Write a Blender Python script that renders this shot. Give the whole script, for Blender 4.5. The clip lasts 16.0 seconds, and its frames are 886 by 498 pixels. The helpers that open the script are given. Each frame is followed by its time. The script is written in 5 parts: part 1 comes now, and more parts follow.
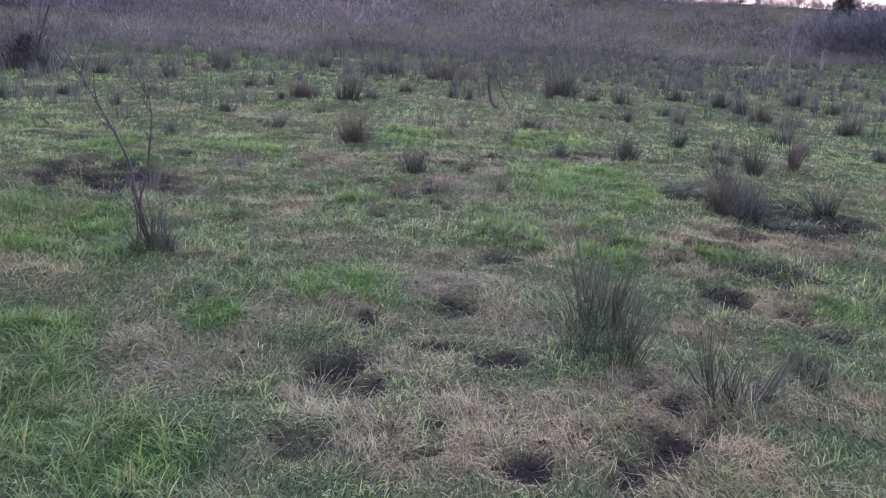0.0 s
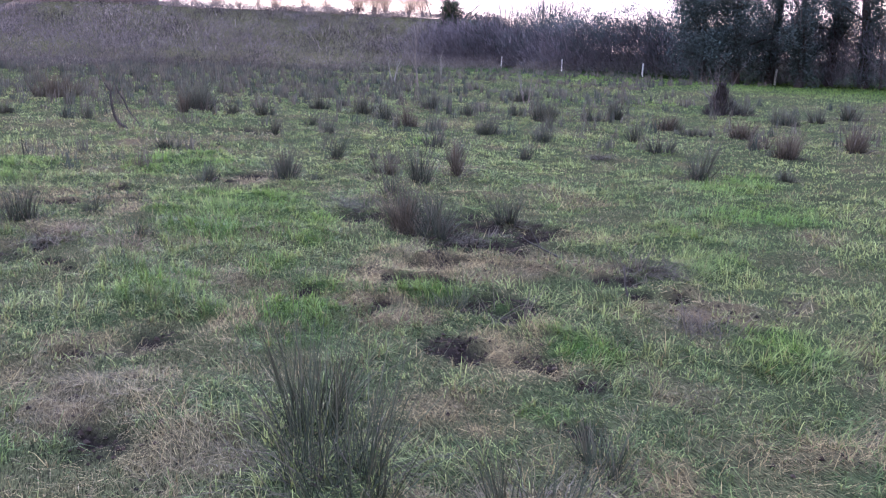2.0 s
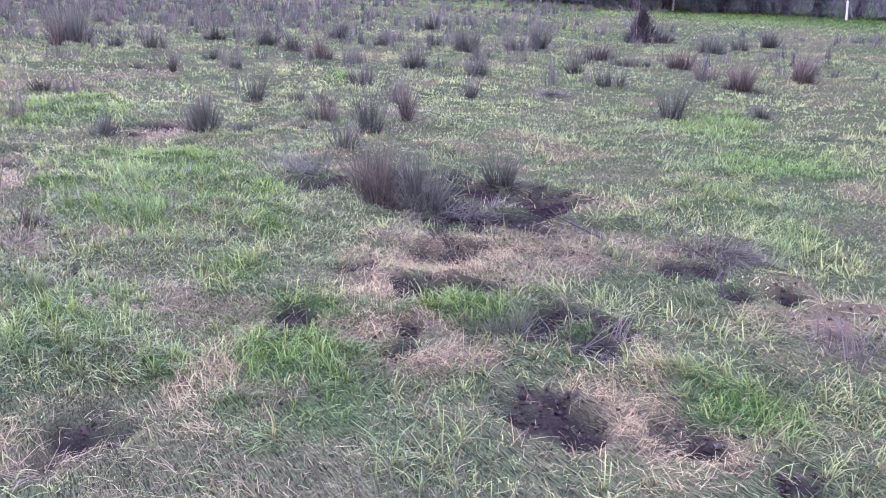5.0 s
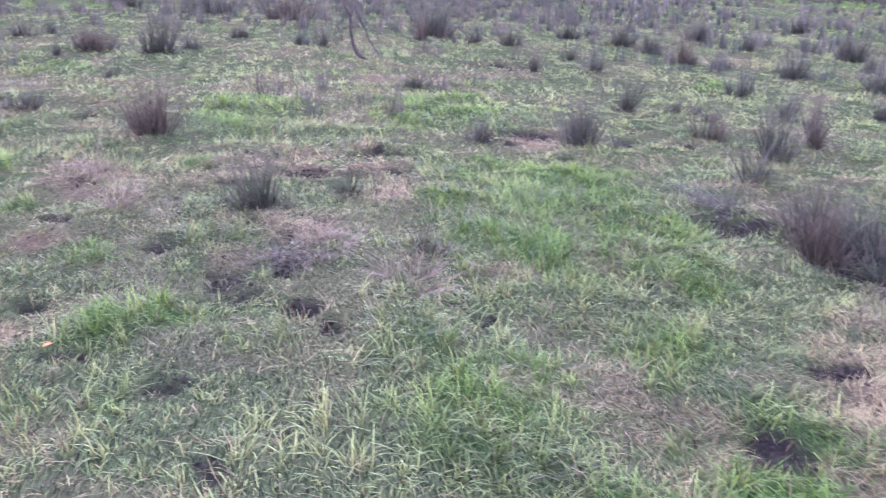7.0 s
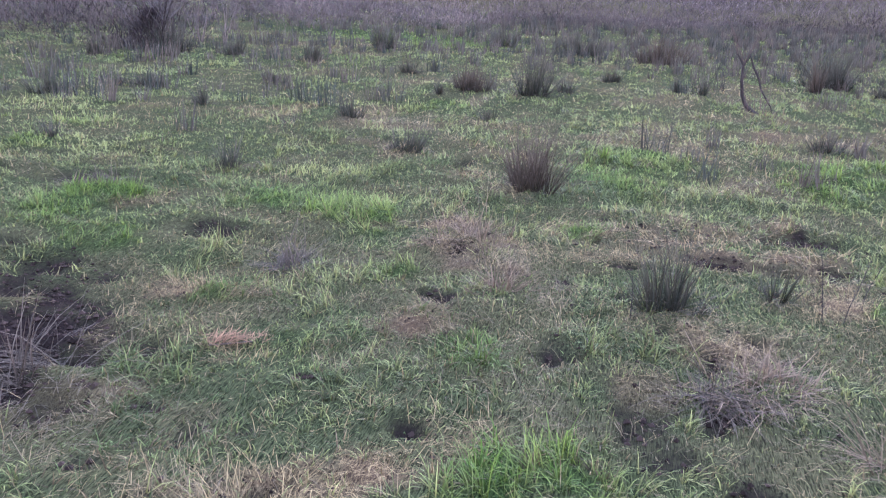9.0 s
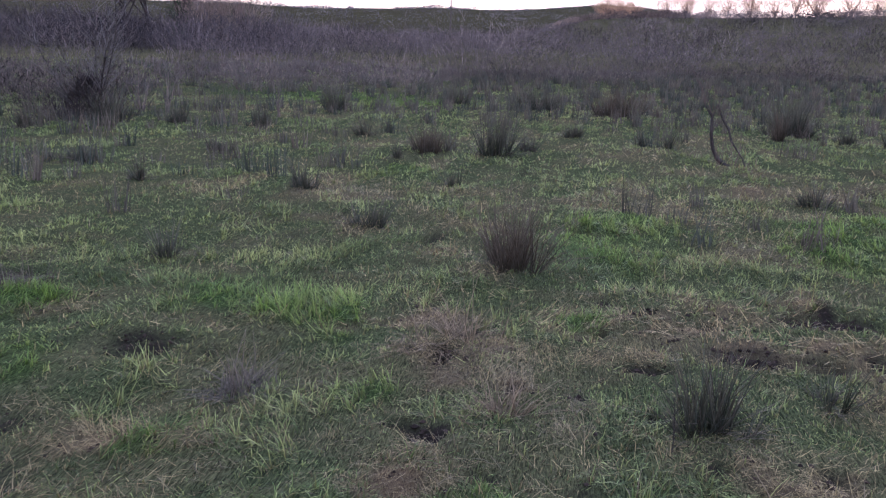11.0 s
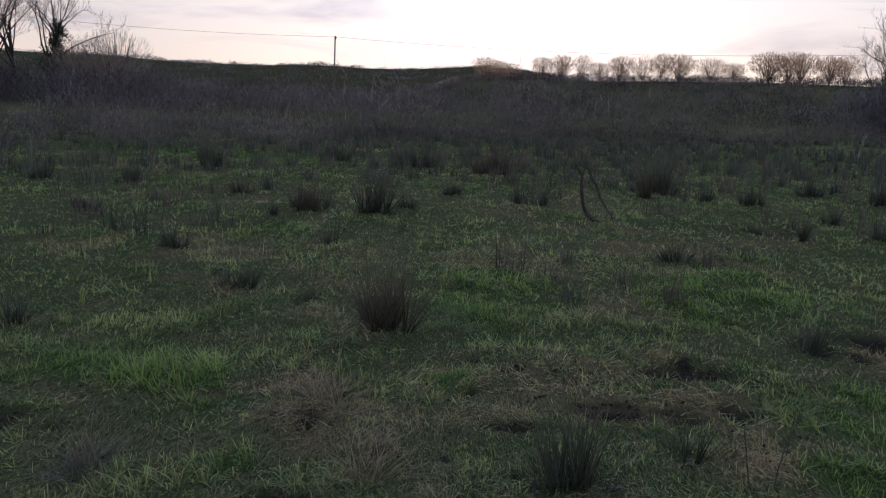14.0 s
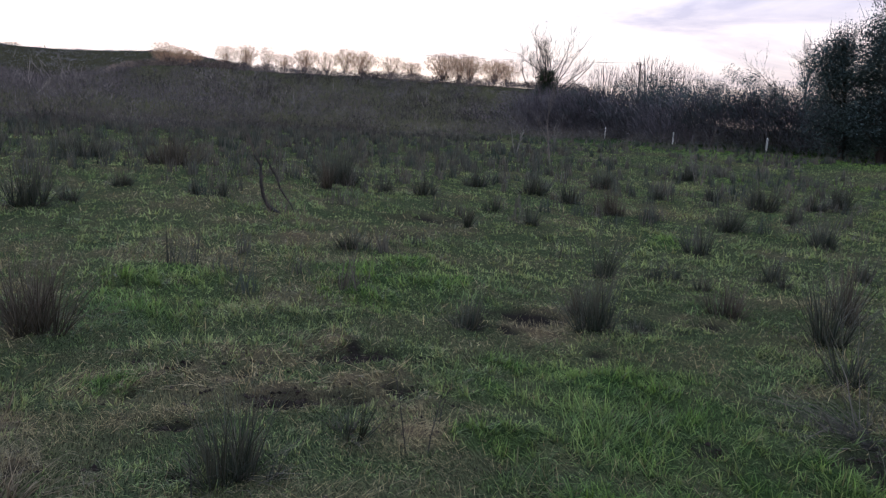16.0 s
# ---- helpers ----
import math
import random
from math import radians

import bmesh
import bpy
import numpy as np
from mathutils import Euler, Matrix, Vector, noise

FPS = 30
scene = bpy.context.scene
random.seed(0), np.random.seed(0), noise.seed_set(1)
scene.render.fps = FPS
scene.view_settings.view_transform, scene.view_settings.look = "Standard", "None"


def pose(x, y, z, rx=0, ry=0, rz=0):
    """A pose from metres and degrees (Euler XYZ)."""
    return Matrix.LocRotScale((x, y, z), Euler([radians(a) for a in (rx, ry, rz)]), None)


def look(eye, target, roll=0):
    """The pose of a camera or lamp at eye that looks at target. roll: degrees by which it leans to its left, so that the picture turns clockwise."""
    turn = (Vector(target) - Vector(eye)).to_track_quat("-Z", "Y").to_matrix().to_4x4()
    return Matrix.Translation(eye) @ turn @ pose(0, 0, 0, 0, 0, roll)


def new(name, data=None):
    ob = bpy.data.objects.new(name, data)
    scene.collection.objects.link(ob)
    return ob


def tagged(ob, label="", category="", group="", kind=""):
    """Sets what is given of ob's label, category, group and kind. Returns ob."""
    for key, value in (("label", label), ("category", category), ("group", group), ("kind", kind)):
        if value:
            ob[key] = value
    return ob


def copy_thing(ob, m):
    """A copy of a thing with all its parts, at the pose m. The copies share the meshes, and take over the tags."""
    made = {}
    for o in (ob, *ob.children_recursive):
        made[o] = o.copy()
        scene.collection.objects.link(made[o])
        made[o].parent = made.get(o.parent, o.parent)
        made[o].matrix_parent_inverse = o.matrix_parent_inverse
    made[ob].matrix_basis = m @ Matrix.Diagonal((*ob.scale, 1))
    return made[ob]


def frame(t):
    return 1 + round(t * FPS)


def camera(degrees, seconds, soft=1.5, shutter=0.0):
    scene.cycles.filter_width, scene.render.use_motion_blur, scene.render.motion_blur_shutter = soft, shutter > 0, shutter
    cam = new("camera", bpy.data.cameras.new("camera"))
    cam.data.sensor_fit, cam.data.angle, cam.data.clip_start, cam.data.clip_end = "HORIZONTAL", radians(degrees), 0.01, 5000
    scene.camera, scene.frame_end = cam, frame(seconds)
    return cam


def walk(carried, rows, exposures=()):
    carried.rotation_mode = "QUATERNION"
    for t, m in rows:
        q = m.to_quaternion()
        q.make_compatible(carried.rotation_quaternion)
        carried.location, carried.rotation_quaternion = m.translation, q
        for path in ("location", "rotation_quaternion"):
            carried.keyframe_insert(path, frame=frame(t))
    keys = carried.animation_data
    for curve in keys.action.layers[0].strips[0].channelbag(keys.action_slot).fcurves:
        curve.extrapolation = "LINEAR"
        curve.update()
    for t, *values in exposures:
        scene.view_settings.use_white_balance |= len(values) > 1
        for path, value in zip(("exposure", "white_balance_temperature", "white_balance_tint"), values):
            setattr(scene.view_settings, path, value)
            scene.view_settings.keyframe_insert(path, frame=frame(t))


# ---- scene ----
cam = camera(56.9, 16.0, soft=1.2, shutter=0.15)
METRES, EYE, TILT, LEAN, TURN = 6.881, 1.5, 0.0, 0.0, 0.0
ROWS = [
    (0.0, 0.0, 0.0, 0.0, 0.87, -13.99, -3.48),
    (0.5, 0.0032, 0.0451, -0.0015, -1.78, -13.08, -2.41),
    (1.0, 0.0116, 0.0983, -0.0025, -7.21, -13.02, -2.29),
    (1.5, 0.0145, 0.1574, -0.0053, -21.26, -12.05, -3.41),
    (2.0, 0.0103, 0.2061, -0.0077, -24.12, -12.11, -2.08),
    (2.5, 0.0152, 0.2575, -0.0066, -23.76, -11.81, -1.33),
    (3.0, 0.0197, 0.304, -0.0089, -27.29, -11.68, -1.87),
    (5.5, 0.0167, 0.5094, -0.0149, -31.66, -17.82, -2.27),
    (6.0, 0.0159, 0.551, -0.0153, -23.26, -18.59, -0.68),
    (6.5, 0.0061, 0.5912, -0.014, -17.74, -18.84, -1.24),
    (7.0, -0.0195, 0.6374, -0.0132, -9.81, -17.74, -2.55),
    (7.5, -0.0403, 0.6758, -0.016, 6.99, -17.97, -3.39),
    (8.0, -0.0516, 0.7123, -0.0148, 13.16, -17.79, -4.2),
    (10.5, -0.1352, 0.8955, -0.0093, 12.79, -13.52, -1.69),
    (11.0, -0.1358, 0.9128, -0.0084, 10.3, -12.38, -1.5),
    (11.5, -0.1256, 0.9161, -0.0052, 5.99, -11.13, -2.01),
    (12.0, -0.1184, 0.9193, -0.0056, 1.48, -10.09, -2.47),
    (12.5, -0.1183, 0.9186, -0.0055, 0.85, -9.48, -2.35),
    (13.0, -0.1215, 0.916, -0.0049, 1.42, -8.99, -2.24),
    (13.5, -0.1218, 0.9162, -0.0043, 1.88, -8.54, -2.2),
    (14.0, -0.1208, 0.9179, -0.0048, 2.36, -8.25, -2.17),
    (14.5, -0.1174, 0.9187, -0.0051, 2.09, -8.04, -2.09),
    (15.0, -0.1106, 0.9199, -0.0055, -4.1, -7.76, -2.69),
    (15.5, -0.1035, 0.9168, -0.0071, -14.3, -7.67, -3.6),
    (16.0, -0.0994, 0.9169, -0.0075, -19.08, -7.76, -3.4),
]
EXPOSURES = [
    (0.0, 2.00, 4685, 32), (0.5, 2.28, 4685, 32), (1.0, 2.08, 4685, 32), (1.5, 2.14, 4685, 32), (3.0, 2.28, 4685, 32), (5.5, 3.06, 4728, 53), (6.5, 3.06, 4728, 53), (8.0, 2.57, 4755, 36),
    (10.5, 2.02, 4790, 36), (11.0, 1.43, 4800, 32), (11.5, 0.93, 4800, 23), (12.0, 0.48, 4800, 18), (12.5, 0.20, 4790, 15), (14.5, 0.13, 4790, 14), (16.0, 0.71, 4790, 15),
]
walk(cam, [(t, pose(0, 0, EYE, TILT, LEAN, TURN) @ pose(METRES * x, METRES * y, METRES * z, 90 + pitch, roll, yaw)) for t, x, y, z, yaw, pitch, roll in ROWS], EXPOSURES)

# ---- world and light: a veiled sun low ahead, bright evening cloud ----
SUN_AZ, SUN_EL = 3.0, 10.0  # degrees to the right of +y, above the horizon


def way_to(az, el):
    a, e = radians(az), radians(el)
    return Vector((math.sin(a) * math.cos(e), math.cos(a) * math.cos(e), math.sin(e)))


def build_world():
    w = bpy.data.worlds.new("evening_sky")
    scene.world = w
    w.use_nodes = True
    nt = w.node_tree
    nt.nodes.clear()
    n, l = nt.nodes.new, nt.links.new
    out, bg = n("ShaderNodeOutputWorld"), n("ShaderNodeBackground")
    sky = n("ShaderNodeTexSky")
    sky.sky_type, sky.sun_disc = "NISHITA", False
    sky.sun_elevation, sky.sun_rotation = radians(SUN_EL), radians(SUN_AZ)
    sky.dust_density, sky.air_density = 2.0, 1.0
    tc = n("ShaderNodeTexCoord")
    dull = n("ShaderNodeHueSaturation")
    dull.inputs["Saturation"].default_value = 0.55
    dull.inputs["Value"].default_value = 0.06
    l(sky.outputs[0], dull.inputs["Color"])
    # flat layers of cloud
    mp = n("ShaderNodeMapping")
    mp.inputs["Scale"].default_value = (1.7, 1.7, 11.0)
    l(tc.outputs["Generated"], mp.inputs[0])
    nz = n("ShaderNodeTexNoise")
    nz.inputs["Scale"].default_value, nz.inputs["Detail"].default_value, nz.inputs["Roughness"].default_value = 1.9, 7, 0.55
    nz.inputs["Distortion"].default_value = 0.6
    l(mp.outputs[0], nz.inputs["Vector"])
    rp = n("ShaderNodeValToRGB")
    rp.color_ramp.elements[0].position, rp.color_ramp.elements[1].position = 0.50, 0.68
    rp.color_ramp.elements[0].color, rp.color_ramp.elements[1].color = (0.91, 0.69, 0.505, 1), (0.55, 0.43, 0.375, 1)
    l(nz.outputs["Fac"], rp.inputs[0])
    # glow of the veiled sun
    dot = n("ShaderNodeVectorMath")
    dot.operation = "DOT_PRODUCT"
    dot.inputs[1].default_value = way_to(SUN_AZ, SUN_EL)
    l(tc.outputs["Generated"], dot.inputs[0])
    gl = n("ShaderNodeMapRange")
    gl.inputs["From Min"].default_value, gl.inputs["From Max"].default_value = 0.86, 1.0
    gl.inputs["To Min"].default_value, gl.inputs["To Max"].default_value = 0.0, 1.0
    gl.interpolation_type = "SMOOTHERSTEP"
    l(dot.outputs["Value"], gl.inputs[0])
    mul = n("ShaderNodeMix")
    mul.data_type, mul.blend_type = "RGBA", "MIX"
    mul.inputs["Factor"].default_value = 0.88
    l(dull.outputs[0], mul.inputs["A"])
    l(rp.outputs[0], mul.inputs["B"])
    add = n("ShaderNodeMix")
    add.data_type, add.blend_type = "RGBA", "ADD"
    l(gl.outputs[0], add.inputs["Factor"])
    l(mul.outputs["Result"], add.inputs["A"])
    add.inputs["B"].default_value = (0.16, 0.10, 0.04, 1)
    # the cloud is thinner and bluer overhead
    sp = n("ShaderNodeSeparateXYZ")
    l(tc.outputs["Generated"], sp.inputs[0])
    ov = n("ShaderNodeMapRange")
    ov.inputs["From Min"].default_value, ov.inputs["From Max"].default_value = 0.2, 0.65
    l(sp.outputs["Z"], ov.inputs[0])
    top = n("ShaderNodeMix")
    top.data_type, top.blend_type = "RGBA", "MULTIPLY"
    l(ov.outputs[0], top.inputs["Factor"])
    l(add.outputs["Result"], top.inputs["A"])
    top.inputs["B"].default_value = (1.25, 1.75, 2.35, 1)
    # warmer towards the horizon
    lo = n("ShaderNodeMapRange")
    lo.inputs["From Min"].default_value, lo.inputs["From Max"].default_value = 0.17, 0.05
    l(sp.outputs["Z"], lo.inputs[0])
    warm = n("ShaderNodeMix")
    warm.data_type, warm.blend_type = "RGBA", "MULTIPLY"
    l(lo.outputs[0], warm.inputs["Factor"])
    l(top.outputs["Result"], warm.inputs["A"])
    warm.inputs["B"].default_value = (1.06, 0.95, 0.77, 1)
    l(warm.outputs["Result"], bg.inputs["Color"])
    bg.inputs["Strength"].default_value = 1.0
    l(bg.outputs[0], out.inputs["Surface"])


build_world()
sun = new("sun", bpy.data.lights.new("sun", "SUN"))
sun.data.energy, sun.data.angle, sun.data.color = 2.9, radians(16), (1.0, 0.90, 0.78)
sun.matrix_world = look(way_to(SUN_AZ, SUN_EL) * 100, (0, 0, 0))

# ---- materials ----


def material(name):
    m = bpy.data.materials.new(name)
    m.use_nodes = True
    nt = m.node_tree
    return m, nt, nt.nodes["Principled BSDF"]


def blade_material(name, rough=0.6, through_leaf=0.3, sheen=0.12, vary=(0.4, 1.75)):
    """Plant blades and stems: their tint is carried by the mesh, with a little variation from blade to blade."""
    m, nt, p = material(name)
    n, l = nt.nodes.new, nt.links.new
    at = n("ShaderNodeAttribute")
    at.attribute_name = "tint"
    geo = n("ShaderNodeNewGeometry")
    hsv = n("ShaderNodeHueSaturation")
    mr = n("ShaderNodeMapRange")
    mr.inputs["To Min"].default_value, mr.inputs["To Max"].default_value = vary
    l(geo.outputs["Random Per Island"], mr.inputs[0])
    l(mr.outputs[0], hsv.inputs["Value"])
    l(at.outputs["Color"], hsv.inputs["Color"])
    l(hsv.outputs[0], p.inputs["Base Color"])
    p.inputs["Roughness"].default_value = rough
    p.inputs["Specular IOR Level"].default_value = sheen
    tr = n("ShaderNodeBsdfTranslucent")
    l(hsv.outputs[0], tr.inputs["Color"])
    mx = n("ShaderNodeMixShader")
    mx.inputs[0].default_value = through_leaf
    l(p.outputs[0], mx.inputs[1])
    l(tr.outputs[0], mx.inputs[2])
    l(mx.outputs[0], nt.nodes["Material Output"].inputs["Surface"])
    return m


def mottled(name, a, b, scale, rough=0.85, bump=0.4, fine=6.0, stretch=(1, 1, 1), dist=0.01):
    """Two colours mixed by noise at two scales, with relief."""
    m, nt, p = material(name)
    n, l = nt.nodes.new, nt.links.new
    tc, mp = n("ShaderNodeTexCoord"), n("ShaderNodeMapping")
    mp.inputs["Scale"].default_value = stretch
    l(tc.outputs["Object"], mp.inputs[0])
    n1, n2 = n("ShaderNodeTexNoise"), n("ShaderNodeTexNoise")
    n1.inputs["Scale"].default_value, n1.inputs["Detail"].default_value = scale, 4
    n2.inputs["Scale"].default_value, n2.inputs["Detail"].default_value = scale * fine, 6
    l(mp.outputs[0], n1.inputs["Vector"])
    l(mp.outputs[0], n2.inputs["Vector"])
    av = n("ShaderNodeMath")
    av.operation = "ADD"
    l(n1.outputs["Fac"], av.inputs[0])
    l(n2.outputs["Fac"], av.inputs[1])
    mr = n("ShaderNodeMapRange")
    mr.inputs["From Min"].default_value, mr.inputs["From Max"].default_value = 0.7, 1.3
    l(av.outputs[0], mr.inputs[0])
    mx = n("ShaderNodeMix")
    mx.data_type = "RGBA"
    mx.inputs["A"].default_value, mx.inputs["B"].default_value = (*a, 1), (*b, 1)
    l(mr.outputs[0], mx.inputs["Factor"])
    l(mx.outputs["Result"], p.inputs["Base Color"])
    bp = n("ShaderNodeBump")
    bp.inputs["Strength"].default_value, bp.inputs["Distance"].default_value = bump, dist
    l(n2.outputs["Fac"], bp.inputs["Height"])
    l(bp.outputs[0], p.inputs["Normal"])
    p.inputs["Roughness"].default_value = rough
    p.inputs["Specular IOR Level"].default_value = 0.25
    return m


def ground_material():
    """Peaty soil, dead thatch and moss; the mesh carries how much of each lies where."""
    m, nt, p = material("wet_meadow_soil")
    n, l = nt.nodes.new, nt.links.new
    tc = n("ShaderNodeTexCoord")

    def noise_at(scale, detail=6):
        k = n("ShaderNodeTexNoise")
        k.inputs["Scale"].default_value, k.inputs["Detail"].default_value = scale, detail
        l(tc.outputs["Object"], k.inputs["Vector"])
        return k

    def blend(fac, a, b):
        k = n("ShaderNodeMix")
        k.data_type = "RGBA"
        for sock, v in (("Factor", fac), ("A", a), ("B", b)):
            if isinstance(v, tuple):
                k.inputs[sock].default_value = (*v, 1)
            else:
                l(v, k.inputs[sock])
        return k.outputs["Result"]

    at = n("ShaderNodeAttribute")
    at.attribute_name = "cover"
    sep = n("ShaderNodeSeparateColor")
    l(at.outputs["Color"], sep.inputs[0])

    def fibres(degrees, scale):
        """Streaks of matted stems lying one way."""
        mp, k = n("ShaderNodeMapping"), n("ShaderNodeTexNoise")
        mp.inputs["Rotation"].default_value = (0, 0, radians(degrees))
        mp.inputs["Scale"].default_value = (scale, scale * 0.09, scale)
        k.inputs["Scale"].default_value, k.inputs["Detail"].default_value, k.inputs["Distortion"].default_value = 1.0, 3, 0.5
        l(tc.outputs["Object"], mp.inputs[0])
        l(mp.outputs[0], k.inputs["Vector"])
        return k.outputs["Fac"]

    def larger(a, b):
        k = n("ShaderNodeMath")
        k.operation = "MAXIMUM"
        l(a, k.inputs[0])
        l(b, k.inputs[1])
        return k.outputs[0]

    def stretched(v, lo, hi):
        k = n("ShaderNodeMapRange")
        k.inputs["From Min"].default_value, k.inputs["From Max"].default_value = lo, hi
        l(v, k.inputs[0])
        return k.outputs[0]

    big, small = noise_at(7, 8), noise_at(55, 8)
    streak = stretched(larger(larger(fibres(20, 190), fibres(85, 170)), fibres(145, 210)), 0.48, 0.78)
    turf = blend(streak, (0.007, 0.009, 0.005), (0.078, 0.088, 0.038))
    rank = blend(streak, (0.007, 0.012, 0.004), (0.050, 0.080, 0.022))
    thatch = blend(streak, (0.016, 0.011, 0.007), (0.215, 0.162, 0.084))
    thatch = blend(stretched(big.outputs["Fac"], 0.35, 0.75), thatch, (0.050, 0.036, 0.025))
    mud = blend(small.outputs["Fac"], (0.004, 0.0035, 0.0035), (0.020, 0.015, 0.013))
    c = blend(sep.outputs[0], turf, rank)
    c = blend(sep.outputs[1], c, thatch)
    c = blend(sep.outputs[2], c, mud)
    l(c, p.inputs["Base Color"])
    rr = n("ShaderNodeMapRange")
    rr.inputs["To Min"].default_value, rr.inputs["To Max"].default_value = 1.0, 0.85
    l(sep.outputs[2], rr.inputs[0])
    l(rr.outputs[0], p.inputs["Roughness"])
    p.inputs["Specular IOR Level"].default_value = 0.0
    bp = n("ShaderNodeBump")
    bp.inputs["Strength"].default_value, bp.inputs["Distance"].default_value = 0.7, 0.02
    l(larger(streak, small.outputs["Fac"]), bp.inputs["Height"])
    l(bp.outputs[0], p.inputs["Normal"])
    return m


GRASS = blade_material("grass_blades", 0.7, 0.42, 0.08, (0.5, 1.55))
FAR_GRASS = blade_material("distant_grass_blades", 0.7, 0.42, 0.06, (0.8, 1.2))
DEAD = blade_material("dead_grass_blades", 0.85, 0.25, 0.06, (0.6, 1.4))
RUSH = blade_material("rush_stems", 0.8, 0.08, 0.1, (0.6, 1.4))
TWIG = blade_material("bare_twigs", 0.95, 0.0, 0.05, (0.85, 1.15))
LEAF = blade_material("evergreen_leaves", 0.85, 0.15, 0.02, (0.85, 1.15))
SCRUB = blade_material("twig_thicket", 0.95, 0.4, 0.03, (0.8, 1.2))
# translucent twigs of the ridge trees; their tint carries the sun's warmth
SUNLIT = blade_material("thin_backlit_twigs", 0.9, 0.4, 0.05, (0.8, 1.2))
SOIL = ground_material()
BARK = mottled("grey_brown_bark", (0.045, 0.034, 0.028), (0.14, 0.11, 0.09), 6, stretch=(1, 1, 0.25))
DARK_BARK = mottled("dark_wet_bark", (0.012, 0.010, 0.009), (0.040, 0.032, 0.027), 14, stretch=(1, 1, 0.25))
PALE_BARK = mottled("pale_bark", (0.08, 0.07, 0.062), (0.19, 0.17, 0.15), 9, stretch=(1, 1, 0.3))
POST = mottled("weathered_post_wood", (0.26, 0.24, 0.21), (0.52, 0.49, 0.44), 8, stretch=(1, 1, 0.15))
POLE = mottled("dark_pole_wood", (0.03, 0.025, 0.02), (0.09, 0.075, 0.06), 5, stretch=(1, 1, 0.1))
WIRE = mottled("dull_wire", (0.05, 0.05, 0.05), (0.12, 0.12, 0.12), 3, rough=0.5)

# ---- the lie of the land ----
rng = np.random.default_rng(7)


def lattice(x, y, scale, seed):
    """Smooth value noise on a plane, -1 to 1."""
    u, v = np.asarray(x, float) / scale, np.asarray(y, float) / scale
    i, j = np.floor(u).astype(np.int64), np.floor(v).astype(np.int64)
    f, g = u - i, v - j
    f, g = f * f * (3 - 2 * f), g * g * (3 - 2 * g)

    def h(a, b):
        k = (a * 374761393 + b * 668265263 + seed * 1442695041) & 0xFFFFFFFF
        k = ((k ^ (k >> 13)) * 1274126177) & 0xFFFFFFFF
        return ((k ^ (k >> 16)) & 0xFFFF) / 32767.5 - 1

    return (h(i, j) * (1 - f) + h(i + 1, j) * f) * (1 - g) + (h(i, j + 1) * (1 - f) + h(i + 1, j + 1) * f) * g


def fbm(x, y, scale, seed, octaves=4):
    return sum(lattice(x, y, scale / 2**k, seed + k) * 0.5**k for k in range(octaves)) / 1.6


PATCHES = {"lush": [], "straw": [], "mud": []}


def patch(kind, x, y, across, along, turn=0):
    """A patch of growth or bare soil: its middle, half widths, and its bearing in degrees."""
    PATCHES[kind].append((x, y, max(across, 0.06), max(along, 0.06), radians(turn)))


patch("lush", -1.59, 2.99, 0.32, 0.70, -28)
patch("lush", -2.68, 5.83, 0.73, 1.12, -24)
patch("lush", -0.60, 4.91, 0.34, 0.74, -6)
patch("lush", -1.10, 2.56, 0.40, 0.24, -23)
patch("lush", -1.95, 3.70, 0.28, 0.40, -27)
patch("lush", 0.49, 6.73, 0.35, 0.61, 4)
patch("lush", 1.76, 9.43, 0.75, 1.52, 10)
patch("lush", 1.10, 6.29, 0.53, 0.49, 9)
patch("lush", -1.21, 4.18, 0.18, 0.21, -16)
patch("lush", 1.94, 13.88, 0.68, 1.00, 7)
patch("lush", 1.26, 8.59, 0.60, 0.83, 9)
patch("lush", 1.48, 6.37, 0.34, 0.53, 16)
patch("lush", 5.06, 7.15, 0.31, 0.67, 42)
patch("lush", 7.11, 8.09, 0.90, 0.93, 47)
patch("lush", 3.53, 4.64, 0.36, 0.47, 50)
patch("lush", 9.04, 10.48, 0.52, 1.05, 45)
patch("lush", 2.51, 4.93, 0.26, 0.26, 37)
patch("lush", 1.97, 4.19, 0.27, 0.18, 37)
patch("lush", 1.36, 7.36, 0.32, 0.36, 12)
patch("lush", 2.39, 5.64, 0.16, 0.21, 30)
patch("lush", 0.60, 6.90, 0.39, 0.31, 8)
patch("lush", 1.54, 8.43, 0.31, 0.40, 16)
patch("lush", 1.16, 5.68, 0.15, 0.18, 25)
patch("lush", 4.78, 6.32, 0.26, 0.56, 58)
patch("lush", 1.77, 10.45, 0.41, 0.53, 13)
patch("lush", 1.30, 6.08, 0.17, 0.12, 24)
patch("lush", 8.11, 9.93, 0.67, 0.85, 51)
patch("lush", 0.92, 5.54, 0.08, 0.08, 21)
patch("lush", 2.22, 6.25, 0.18, 0.20, 37)
patch("lush", 0.74, 6.82, 0.45, 0.29, 14)
patch("lush", 0.49, 7.02, 0.22, 0.24, 8)
patch("lush", 1.12, 6.55, 0.19, 0.22, 23)
patch("lush", 1.28, 6.01, 0.18, 0.17, 32)
patch("lush", 1.53, 8.66, 0.42, 0.42, 17)
patch("lush", -0.63, 7.83, 0.20, 0.17, -10)
patch("lush", 1.91, 7.99, 0.19, 0.33, 25)
patch("lush", 1.14, 13.19, 0.30, 0.63, 6)
patch("lush", 1.99, 6.27, 0.13, 0.11, 41)
patch("lush", 1.66, 10.26, 0.36, 0.41, 14)
patch("lush", 0.28, 6.69, 0.12, 0.21, 5)
patch("lush", -1.84, 6.79, 0.21, 0.27, -38)
patch("lush", -1.02, 6.97, 0.27, 0.17, -17)
